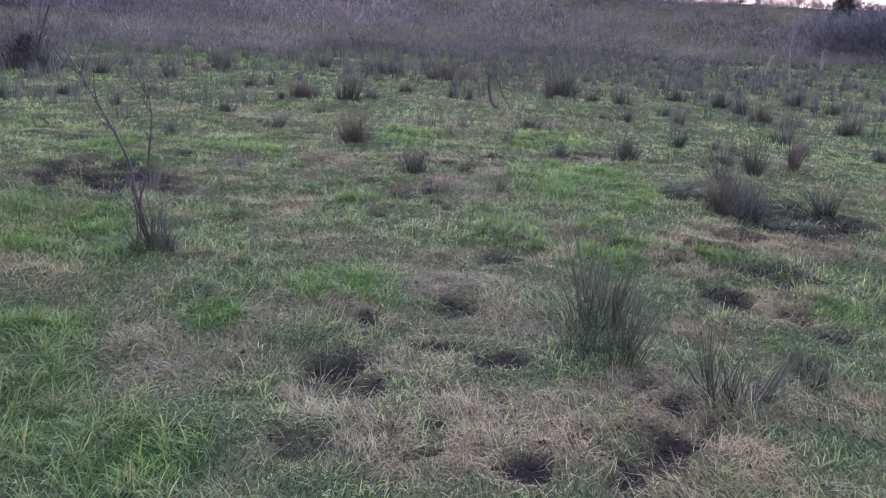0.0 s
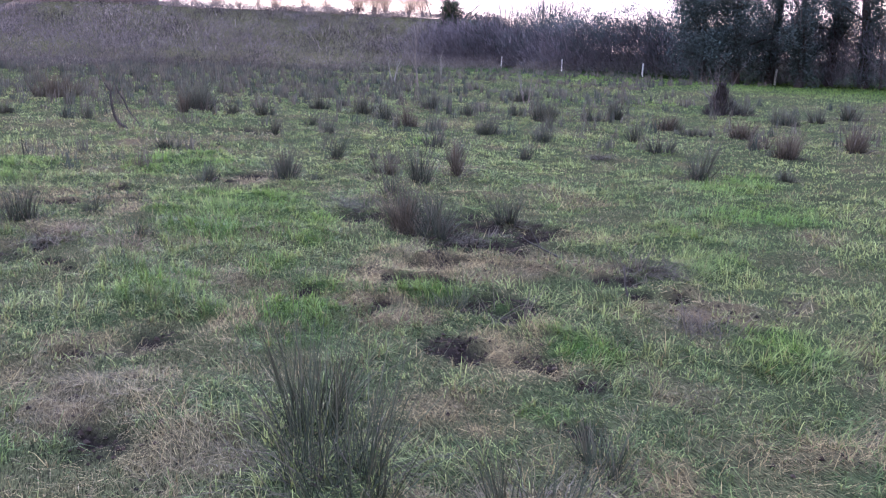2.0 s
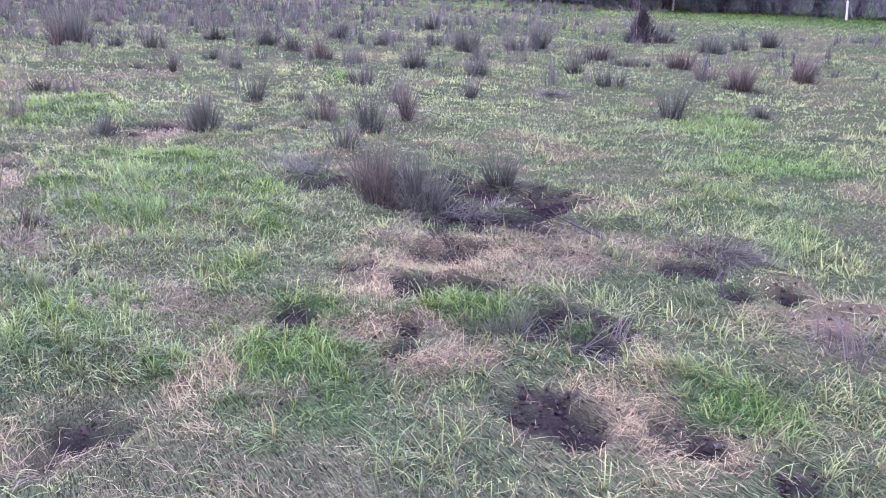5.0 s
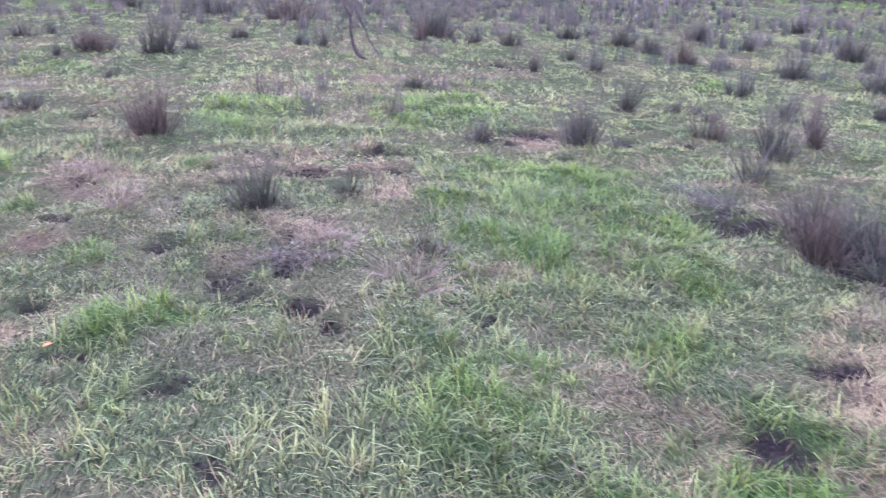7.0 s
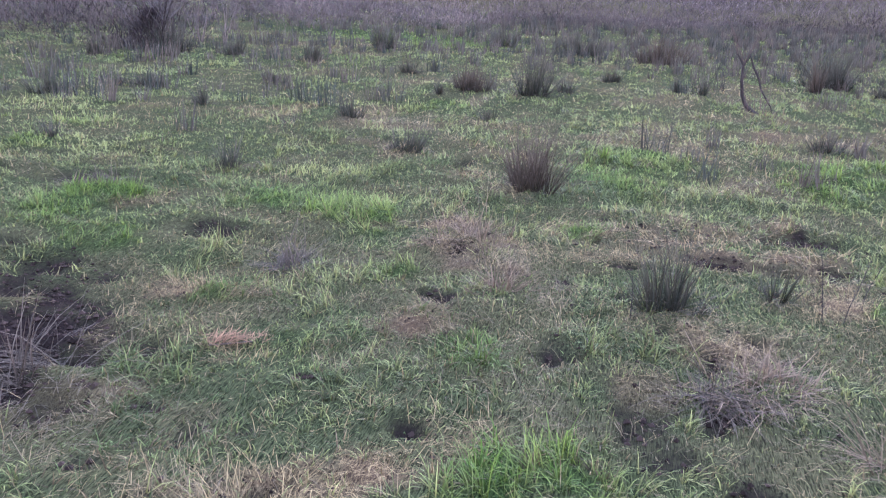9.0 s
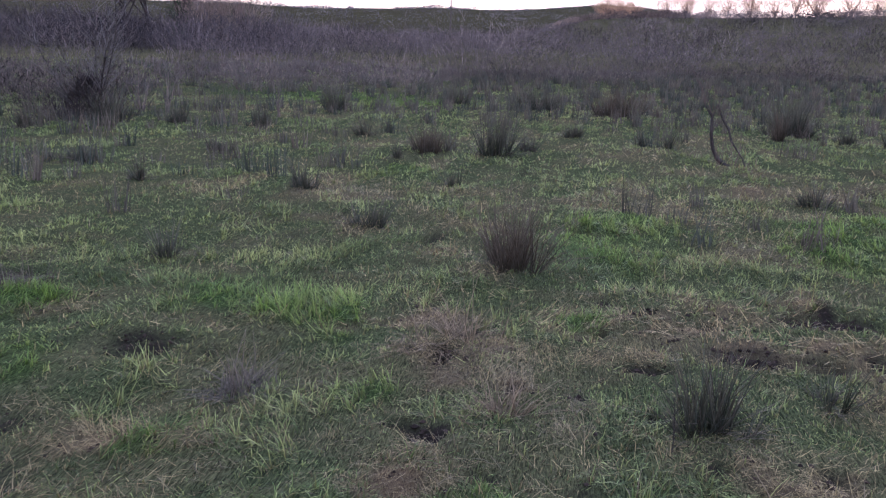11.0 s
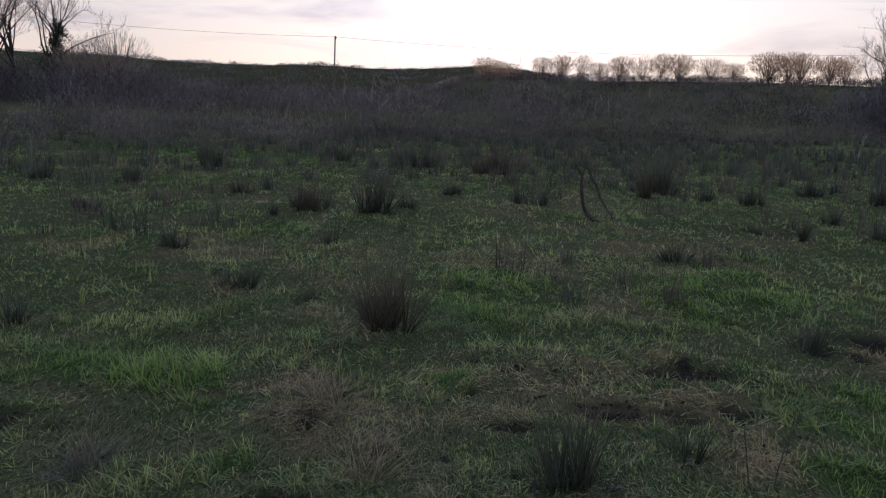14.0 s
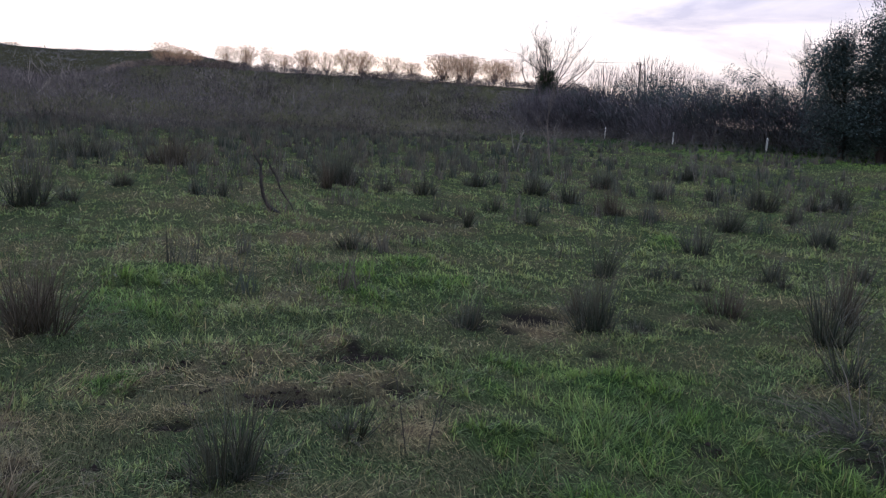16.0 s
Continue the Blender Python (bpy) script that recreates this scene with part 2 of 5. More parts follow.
patch("lush", -0.95, 7.67, 0.17, 0.20, -12)
patch("lush", -0.67, 8.00, 0.14, 0.15, -5)
patch("lush", -0.27, 7.59, 0.21, 0.21, 1)
patch("lush", 0.32, 7.43, 0.23, 0.19, 14)
patch("lush", -1.88, 8.41, 0.22, 0.19, -23)
patch("lush", -1.14, 8.66, 0.17, 0.20, -11)
patch("lush", -4.29, 9.87, 0.40, 0.63, -38)
patch("lush", -2.44, 10.63, 0.26, 0.38, -20)
patch("lush", -6.13, 12.02, 0.25, 0.50, -39)
patch("lush", 1.20, 13.60, 0.56, 0.83, 10)
patch("lush", 0.99, 9.73, 0.22, 0.28, 15)
patch("lush", -2.56, 10.68, 0.34, 0.29, -19)
patch("lush", -3.72, 9.64, 0.34, 0.43, -38)
patch("lush", -0.68, 13.47, 0.57, 0.77, 1)
patch("lush", 1.13, 13.88, 0.37, 0.82, 14)
patch("lush", -2.65, 9.01, 0.11, 0.15, -31)
patch("lush", -1.15, 8.80, 0.22, 0.16, -4)
patch("lush", -2.06, 8.54, 0.21, 0.14, -25)
patch("lush", -4.32, 10.47, 0.44, 0.25, -38)
patch("lush", -1.85, 9.65, 0.19, 0.17, -14)
patch("lush", -0.88, 10.98, 0.17, 0.21, 0)
patch("lush", -2.48, 10.92, 0.32, 0.30, -19)
patch("lush", -3.28, 10.89, 0.28, 0.29, -28)
patch("lush", -0.37, 13.90, 0.61, 0.66, 3)
patch("lush", 1.06, 12.93, 0.29, 0.44, 15)
patch("lush", 1.08, 10.50, 0.34, 0.34, 24)
patch("lush", 1.99, 14.88, 0.32, 0.50, 18)
patch("lush", -3.34, 16.95, 0.44, 0.53, -13)
patch("lush", 1.49, 11.02, 0.21, 0.31, 26)
patch("lush", 1.34, 10.16, 0.29, 0.23, 27)
patch("lush", -0.58, 12.68, 0.36, 0.53, 0)
patch("lush", 1.96, 9.01, 0.32, 0.15, 44)
patch("lush", 44.61, 51.87, 3.62, 7.97, 44)
patch("lush", 6.34, 16.38, 0.40, 0.65, 34)
patch("lush", 0.82, 9.76, 0.17, 0.15, 23)
patch("lush", 2.01, 10.02, 0.20, 0.16, 35)
patch("straw", 0.31, 3.00, 0.76, 0.51, 5)
patch("straw", 1.18, 3.02, 0.53, 0.48, 21)
patch("straw", -0.15, 3.86, 0.43, 0.43, -2)
patch("straw", 1.08, 3.56, 0.25, 0.31, 16)
patch("straw", -0.01, 5.37, 0.24, 0.50, 0)
patch("straw", 1.96, 3.63, 0.23, 0.27, 28)
patch("straw", -1.44, 7.08, 0.30, 0.37, -11)
patch("straw", -0.36, 3.28, 0.27, 0.35, -6)
patch("straw", 0.11, 5.03, 0.41, 0.32, 0)
patch("straw", 0.36, 5.43, 0.22, 0.24, 3)
patch("straw", 3.81, 5.36, 0.39, 0.40, 45)
patch("straw", 2.65, 4.27, 0.18, 0.23, 45)
patch("straw", -0.15, 5.69, 0.20, 0.26, -3)
patch("straw", 1.60, 4.25, 0.13, 0.13, 31)
patch("straw", 2.77, 7.06, 0.51, 0.42, 26)
patch("straw", 6.50, 6.93, 0.27, 0.46, 51)
patch("straw", 2.20, 11.64, 0.37, 0.56, 11)
patch("straw", 1.78, 6.20, 0.20, 0.14, 20)
patch("straw", 4.47, 5.19, 0.18, 0.25, 51)
patch("straw", 3.28, 6.88, 0.75, 0.46, 43)
patch("straw", 1.64, 6.26, 0.19, 0.15, 29)
patch("straw", 2.17, 4.84, 0.33, 0.17, 57)
patch("straw", 0.31, 5.80, 0.21, 0.12, 4)
patch("straw", 3.90, 5.67, 0.21, 0.24, 60)
patch("straw", 0.92, 6.12, 0.12, 0.16, 17)
patch("straw", 1.89, 5.83, 0.18, 0.12, 37)
patch("straw", 2.16, 5.20, 0.28, 0.21, 50)
patch("straw", 2.25, 7.12, 0.28, 0.29, 30)
patch("straw", 2.32, 11.95, 0.33, 0.49, 14)
patch("straw", -0.40, 6.46, 0.18, 0.17, -10)
patch("straw", 1.93, 6.69, 0.26, 0.23, 35)
patch("straw", 2.51, 6.71, 0.33, 0.27, 43)
patch("straw", 0.55, 10.66, 0.35, 0.38, 4)
patch("straw", 1.69, 5.88, 0.18, 0.17, 42)
patch("straw", 0.94, 8.23, 0.18, 0.16, 12)
patch("straw", 2.24, 11.83, 0.28, 0.44, 15)
patch("straw", 0.76, 6.02, 0.12, 0.12, 20)
patch("straw", -1.61, 7.40, 0.32, 0.18, -26)
patch("straw", -1.29, 7.59, 0.15, 0.20, -19)
patch("straw", -1.35, 7.04, 0.10, 0.17, -25)
patch("straw", -2.59, 7.70, 0.31, 0.21, -38)
patch("straw", -0.17, 9.10, 0.29, 0.22, 2)
patch("straw", -1.48, 10.07, 0.35, 0.44, -12)
patch("straw", -2.14, 8.29, 0.08, 0.07, -27)
patch("straw", -0.10, 11.37, 0.65, 0.45, 2)
patch("straw", 1.28, 16.59, 1.18, 0.47, 7)
patch("straw", -1.61, 8.82, 0.18, 0.11, -17)
patch("straw", -0.45, 11.12, 0.42, 0.42, 5)
patch("straw", -1.68, 10.84, 0.34, 0.40, -9)
patch("straw", -3.46, 11.59, 0.24, 0.14, -24)
patch("straw", -2.84, 9.01, 0.23, 0.16, -33)
patch("straw", -2.19, 8.43, 0.07, 0.11, -29)
patch("straw", -1.26, 9.83, 0.16, 0.15, -5)
patch("straw", 0.01, 10.64, 0.38, 0.30, 11)
patch("straw", -2.81, 8.33, 0.13, 0.17, -40)
patch("straw", 0.76, 16.09, 0.42, 0.39, 9)
patch("straw", -0.30, 11.17, 0.32, 0.24, 6)
patch("straw", 2.32, 16.87, 0.80, 0.42, 16)
patch("straw", 0.89, 16.49, 0.46, 0.38, 9)
patch("straw", 0.32, 11.51, 0.42, 0.33, 12)
patch("straw", -1.73, 10.72, 0.19, 0.20, -11)
patch("straw", -0.29, 11.00, 0.35, 0.37, 4)
patch("straw", 2.22, 12.02, 0.34, 0.56, 26)
patch("straw", 3.68, 11.90, 0.32, 0.28, 37)
patch("straw", 3.52, 18.62, 0.71, 0.52, 18)
patch("straw", 0.53, 9.93, 0.11, 0.09, 18)
patch("mud", 0.89, 2.91, 0.12, 0.16, 16)
patch("mud", 0.35, 2.70, 0.08, 0.10, 7)
patch("mud", -0.42, 3.72, 0.15, 0.19, -6)
patch("mud", -0.35, 3.38, 0.10, 0.11, -5)
patch("mud", -0.48, 2.80, 0.08, 0.10, -9)
patch("mud", 0.30, 3.79, 0.11, 0.10, 4)
patch("mud", 0.11, 4.65, 0.09, 0.11, 1)
# dark spot under a tuft, given the mud colour
patch("mud", -0.39, 4.36, 0.10, 0.13, -5)
patch("mud", 0.71, 2.65, 0.06, 0.07, 15)
patch("mud", 1.09, 3.38, 0.07, 0.08, 17)
patch("mud", 1.95, 3.98, 0.08, 0.10, 26)
# three dark spots at flattened rushes, also in the mud colour
patch("mud", 2.52, 5.80, 0.19, 0.24, 23)
patch("mud", -3.47, 8.10, 0.58, 0.80, -23)
patch("mud", 3.43, 7.99, 0.66, 0.84, 23)
patch("mud", 0.10, 4.70, 0.09, 0.12, 0)
patch("mud", 1.96, 4.05, 0.10, 0.13, 39)
patch("mud", 1.88, 5.25, 0.13, 0.16, 27)
patch("mud", 0.46, 5.94, 0.11, 0.14, 4)
patch("mud", -0.03, 5.20, 0.07, 0.07, -2)
patch("mud", 2.22, 4.84, 0.07, 0.09, 34)
patch("mud", 2.33, 4.52, 0.08, 0.08, 38)
patch("mud", -0.42, 8.11, 0.09, 0.12, -4)
patch("mud", 3.59, 6.12, 0.12, 0.15, 38)
patch("mud", 2.14, 6.54, 0.07, 0.10, 23)
patch("mud", 2.43, 5.57, 0.12, 0.11, 31)
patch("mud", 0.49, 6.01, 0.09, 0.11, 8)
patch("mud", 1.86, 5.35, 0.10, 0.13, 43)
patch("mud", 2.23, 4.95, 0.08, 0.10, 55)
patch("mud", 2.12, 6.62, 0.08, 0.11, 32)
patch("mud", 1.40, 6.51, 0.09, 0.11, 23)
patch("mud", 2.45, 5.73, 0.17, 0.13, 46)
patch("mud", 3.55, 5.76, 0.06, 0.08, 56)
patch("mud", 2.56, 7.04, 0.16, 0.08, 34)
patch("mud", 3.28, 7.84, 0.47, 0.39, 36)
patch("mud", 2.42, 6.52, 0.11, 0.08, 37)
patch("mud", 2.69, 9.18, 0.22, 0.28, 24)
patch("mud", -0.43, 8.22, 0.10, 0.12, -6)
patch("mud", 2.10, 6.65, 0.07, 0.09, 38)
patch("mud", 2.46, 6.50, 0.11, 0.14, 44)
patch("mud", 1.40, 6.56, 0.06, 0.08, 28)
patch("mud", 0.69, 7.60, 0.08, 0.10, 10)
patch("mud", 2.00, 7.03, 0.08, 0.07, 33)
patch("mud", -0.08, 7.86, 0.06, 0.07, -1)
patch("mud", -0.46, 8.25, 0.12, 0.15, -1)
patch("mud", -0.85, 8.81, 0.09, 0.12, -7)
patch("mud", -1.83, 7.13, 0.15, 0.06, -33)
patch("mud", -3.18, 9.94, 0.11, 0.15, -29)
patch("mud", -0.13, 7.89, 0.07, 0.08, 4)
patch("mud", 0.57, 11.32, 0.30, 0.16, 8)
patch("mud", 1.64, 12.09, 0.14, 0.18, 15)
patch("mud", -1.49, 9.29, 0.08, 0.11, -14)
patch("mud", -0.60, 7.17, 0.07, 0.05, -6)
patch("mud", -1.28, 7.99, 0.05, 0.06, -16)
patch("mud", -0.88, 8.86, 0.09, 0.11, 0)
patch("mud", -1.49, 9.32, 0.10, 0.07, -10)
patch("mud", -3.20, 10.01, 0.12, 0.14, -30)
patch("mud", -0.54, 12.69, 0.07, 0.10, 3)
patch("mud", 0.53, 11.38, 0.18, 0.12, 15)
patch("mud", -0.06, 10.52, 0.18, 0.11, 11)
patch("mud", -0.57, 10.16, 0.10, 0.07, 5)
patch("mud", -2.12, 13.06, 0.09, 0.12, -9)
patch("mud", -4.86, 10.90, 0.22, 0.17, -39)
patch("mud", -2.50, 8.32, 0.07, 0.07, -36)
patch("mud", 1.65, 12.23, 0.12, 0.15, 22)
patch("mud", 2.14, 12.33, 0.23, 0.17, 26)
patch("mud", -1.62, 9.39, 0.11, 0.05, -14)
patch("mud", 3.41, 18.63, 0.57, 0.41, 19)
patch("mud", 1.68, 12.26, 0.12, 0.15, 21)
patch("mud", -0.50, 12.69, 0.07, 0.10, 1)
patch("mud", 1.83, 9.43, 0.09, 0.10, 38)
patch("mud", 0.26, 10.51, 0.12, 0.08, 12)
patch("mud", 3.06, 11.95, 0.10, 0.13, 33)
patch("lush", -8.00, 31.31, 4.50, 3.00)
patch("lush", 19.09, 28.08, 3.05, 3.00)

CELL, LOW_X, LOW_Y, HIGH_X, HIGH_Y = 0.035, -14.0, 0.5, 26.0, 36.0


def patch_maps():
    """How far each spot lies in the patches of a kind, 0 to 1, with ragged rims, on an even grid."""
    xs, ys = np.arange(LOW_X, HIGH_X, CELL), np.arange(LOW_Y, HIGH_Y, CELL)
    gx, gy = np.meshgrid(xs, ys)
    rag = 0.6 * fbm(gx, gy, 0.5, 31, 3) + 0.75 * fbm(gx, gy, 0.15, 37, 2)
    maps = {}
    for kind, spots in PATCHES.items():
        soft = {"lush": 0.7, "straw": 0.7, "mud": 1.6}[kind]
        shrink = {"lush": 1.05, "straw": 1.1, "mud": 1.3}[kind]
        best = np.zeros(gx.shape, np.float32)
        for px, py, a, b, w in spots:
            a, b = a * shrink, b * shrink
            reach = 1.7 * max(a, b)
            i, j = np.searchsorted(xs, (px - reach, px + reach))
            k, m = np.searchsorted(ys, (py - reach, py + reach))
            dx, dy = gx[k:m, i:j] - px, gy[k:m, i:j] - py
            d = ((dx * math.cos(w) - dy * math.sin(w)) / a) ** 2 + ((dx * math.sin(w) + dy * math.cos(w)) / b) ** 2
            best[k:m, i:j] = np.maximum(best[k:m, i:j], np.clip((1.15 + 1.3 * rag[k:m, i:j] - d) * soft, 0, 1))
        maps[kind] = best
    return maps


MAPS = patch_maps()


def patch_cover(kind, x, y):
    """How far a spot lies in the patches of a kind, 0 to 1."""
    best = MAPS[kind]
    i, j = np.round((np.asarray(x) - LOW_X) / CELL).astype(int), np.round((np.asarray(y) - LOW_Y) / CELL).astype(int)
    inside = (i >= 0) & (i < best.shape[1]) & (j >= 0) & (j < best.shape[0])
    return np.where(inside, best[np.clip(j, 0, best.shape[0] - 1), np.clip(i, 0, best.shape[1] - 1)], 0.0)


def cover(x, y):
    """Lush grass, dead thatch and mud at a spot."""
    x, y = np.asarray(x, float), np.asarray(y, float)
    far = np.hypot(x, y)
    n1, n2 = fbm(x, y, 2.2, 3), fbm(x, y, 0.5, 11)
    pl, ps, pm = patch_cover("lush", x, y), patch_cover("straw", x, y), patch_cover("mud", x, y)
    lush = np.maximum(pl * (0.85 + 0.5 * n2), np.clip((0.7 * n1 + 0.8 * n2 - 0.7) * 2.5, 0, 0.4))
    straw = np.maximum(ps * (0.85 + 0.7 * n2), np.clip((-0.5 * n1 + 1.0 * n2 - 0.2) * 1.6, 0, 0.5))
    mud = np.maximum(pm * np.clip(0.85 + 1.1 * fbm(x, y, 0.2, 103, 3), 0, 1), np.clip((fbm(x, y, 0.2, 109, 2) - 0.56 + 0.25 * ps - 0.2 * pl) * 5, 0, 0.9) * (far < 18))
    lush = lush * (1 - 0.8 * ps)
    straw = np.clip(straw * (1 - 0.8 * pl * (ps < 0.3)), 0, 1)
    margin = np.clip(1.25 - (40 + 0.173 * (80 - y) - x) / 15, 0, 0.9) * (y < 82) * (x > 12)  # greener along the fence
    lush, straw = np.maximum(lush, margin), straw * (1 - margin)
    wild = np.clip((far - 58) / 12, 0, 1) * (margin < 0.02)  # brown leaf litter under the scrub
    return np.clip(lush * (1 - mud) * (1 - wild), 0, 1), np.maximum(straw * (1 - 0.6 * mud), 0.4 * wild), np.maximum(mud, 0.4 * np.clip((far - 200) / 60, 0, 1))


def knit(x, y):
    """Where the living tufts stand, 0 to 1, among the dead and low growth."""
    return np.clip(0.84 + 2.2 * fbm(x, y, 0.34, 101, 3) + 0.8 * fbm(x, y, 1.7, 107, 2), 0.12, 1)


def land(x, y):
    """Height of the land: a flat wet field that rises a little, a ridge, and a long hill behind it."""
    x, y = np.asarray(x, float), np.asarray(y, float)
    d = np.hypot(x, y)
    az = np.degrees(np.arctan2(x, y))
    z = 0.12 * np.log1p(np.exp(np.clip((d - 16) / 4, -30, 30)))
    z = np.where(d > 60, 1.32 + 0.035 * (d - 60), z)
    side = 1 / (1 + np.exp(-(az + 3) / 1.2)) * (1 - 1.25 * np.clip((az - 27) / 6, 0, 1))
    climb = np.clip((d - 120) / 110, 0, 1)
    z = np.where(d > 120, 3.42 + climb**1.3 * (6.5 + 6.6 * side), z)
    far = np.clip((d - 330) / 600, 0, 1)
    hill = 52 + 3.0 * lattice(az, 0 * az, 5, 5) + 1.2 * lattice(az, 0 * az, 1.6, 9) - 2.6 * np.clip(az - 3, 0, 22)
    return z + (far * far * (3 - 2 * far)) * hill


def relief(x, y):
    """Small lumps, hollows and hoof holes."""
    d = np.hypot(np.asarray(x, float), np.asarray(y, float))
    near = np.clip(1.3 - d / 45, 0, 1)
    lush, straw, mud = cover(x, y)
    close = np.clip(2.0 - d / 8, 0, 1)
    lumps = 0.026 * lattice(x, y, 0.29, 53) + close * (0.5 + 0.7 * straw) * (0.022 * lattice(x, y, 0.135, 59) + 0.014 * lattice(x, y, 0.075, 63))
    return near * (0.045 * fbm(x, y, 2.4, 41) + 0.022 * fbm(x, y, 0.5, 47, 2) + lumps + 0.02 * lush) - (0.045 + 0.045 * lattice(x, y, 0.11, 57)) * mud * (d < 30)


def graded(lo, hi, near_lo, near_hi, step, growth):
    """Coordinates with an even step in the middle that widens outwards."""
    c = list(np.arange(near_lo, near_hi + step / 2, step))
    s = step
    while c[-1] < hi:
        s *= growth
        c.append(c[-1] + s)
    s = step
    while c[0] > lo:
        s *= growth
        c.insert(0, c[0] - s)
    return np.array(c)


GRID_X, GRID_Y = graded(-2500, 2500, -3.0, 3.6, 0.044, 1.094), graded(-400, 3000, 1.7, 11.0, 0.044, 1.094)
GRID_Z = (lambda gx, gy: (land(gx.ravel(), gy.ravel()) + relief(gx.ravel(), gy.ravel())).reshape(gx.shape))(*np.meshgrid(GRID_X, GRID_Y))


def height(x, y):
    """Height of the ground's own surface at a spot."""
    x, y = np.asarray(x, float), np.asarray(y, float)
    i = np.clip(np.searchsorted(GRID_X, x) - 1, 0, len(GRID_X) - 2)
    j = np.clip(np.searchsorted(GRID_Y, y) - 1, 0, len(GRID_Y) - 2)
    u = (x - GRID_X[i]) / (GRID_X[i + 1] - GRID_X[i])
    v = (y - GRID_Y[j]) / (GRID_Y[j + 1] - GRID_Y[j])
    return (GRID_Z[j, i] * (1 - u) + GRID_Z[j, i + 1] * u) * (1 - v) + (GRID_Z[j + 1, i] * (1 - u) + GRID_Z[j + 1, i + 1] * u) * v


def mesh_of(name, verts, faces4=None, faces3=None, tint=None, smooth=False):
    """A mesh from arrays of corners, four- and three-cornered faces, and a tint for every corner."""
    me = bpy.data.meshes.new(name)
    f4 = np.zeros((0, 4), np.int32) if faces4 is None else np.asarray(faces4, np.int32).reshape(-1, 4)
    f3 = np.zeros((0, 3), np.int32) if faces3 is None else np.asarray(faces3, np.int32).reshape(-1, 3)
    verts = np.asarray(verts, np.float32).reshape(-1, 3)
    me.vertices.add(len(verts))
    me.vertices.foreach_set("co", verts.ravel())
    loops = np.concatenate([f4.ravel(), f3.ravel()])
    me.loops.add(len(loops))
    me.loops.foreach_set("vertex_index", loops)
    starts = np.concatenate([np.arange(len(f4)) * 4, len(f4) * 4 + np.arange(len(f3)) * 3]).astype(np.int32)
    me.polygons.add(len(starts))
    me.polygons.foreach_set("loop_start", starts)
    me.polygons.foreach_set("use_smooth", np.full(len(starts), smooth))
    if tint is not None:
        a = me.attributes.new("tint", "FLOAT_COLOR", "POINT")
        c = np.ones((len(verts), 4), np.float32)
        c[:, :3] = tint
        a.data.foreach_set("color", c.ravel())
    me.update(calc_edges=True)
    return me


def piece(name, me, mat, parent=None, label=""):
    """Links a mesh as one object, under a thing if one is given."""
    ob = new(name, me)
    me.materials.clear()
    me.materials.append(mat)
    if parent:
        ob.parent = parent
    return tagged(ob, label) if label else ob


def build_ground():
    gx, gy = np.meshgrid(GRID_X, GRID_Y)
    x, y = gx.ravel(), gy.ravel()
    v = np.stack([x, y, GRID_Z.ravel()], 1)
    w, h = len(GRID_X), len(GRID_Y)
    k = (np.arange(h - 1)[:, None] * w + np.arange(w - 1)[None]).ravel()
    me = mesh_of("ground", v, np.stack([k, k + 1, k + w + 1, k + w], 1), smooth=True)
    lush, straw, mud = cover(x, y)
    straw = np.maximum(straw, 0.25 * (1 - knit(x, y)) * (1 - lush) * (1 - mud))
    a = me.attributes.new("cover", "FLOAT_COLOR", "POINT")
    a.data.foreach_set("color", np.stack([lush, straw, mud, np.ones_like(mud)], 1).astype(np.float32).ravel())
    tagged(piece("ground", me, SOIL), "boggy pasture soil with thatch, moss and muddy hoof holes", "ground", kind="structure")


build_ground()

# ---- blades ----


def blades(base, heading, length, lean0, lean1, width, tint0, tint1, segs=2, twist=None):
    """Tapering blades as strips. lean: degrees from upright at the foot and at the tip; heading: radians. Returns corners, faces and tints."""
    n = len(base)
    d = np.stack([np.sin(heading), np.cos(heading), 0 * heading], 1)
    side_a = heading + np.pi / 2 if twist is None else heading + twist
    side = np.stack([np.sin(side_a), np.cos(side_a), 0 * heading], 1)
    up = np.array([0, 0, 1.0])
    rows, tints, p = [], [], base.copy()
    for k in range(segs + 1):
        s = k / segs
        wid = width * (1 - s) ** 0.6 * 0.5
        t = tint0 * (1 - s) + tint1 * s
        if k < segs:
            rows += [p - side * wid[:, None], p + side * wid[:, None]]
            tints += [t, t]
        else:
            rows.append(p)
            tints.append(t)
        a = np.radians(lean0 + (lean1 - lean0) * (k + 0.5) / segs)[:, None]
        p = p + (length / segs)[:, None] * (np.sin(a) * d + np.cos(a) * up)
    m = 2 * segs + 1
    v, c = np.stack(rows, 1).reshape(-1, 3), np.stack(tints, 1).reshape(-1, 3)
    o = np.arange(n) * m
    f4 = np.concatenate([np.stack([o + 2 * k, o + 2 * k + 1, o + 2 * k + 3, o + 2 * k + 2], 1) for k in range(segs - 1)]) if segs > 1 else None
    f3 = np.stack([o + 2 * segs - 2, o + 2 * segs - 1, o + 2 * segs], 1)
    return v, f4, f3, c


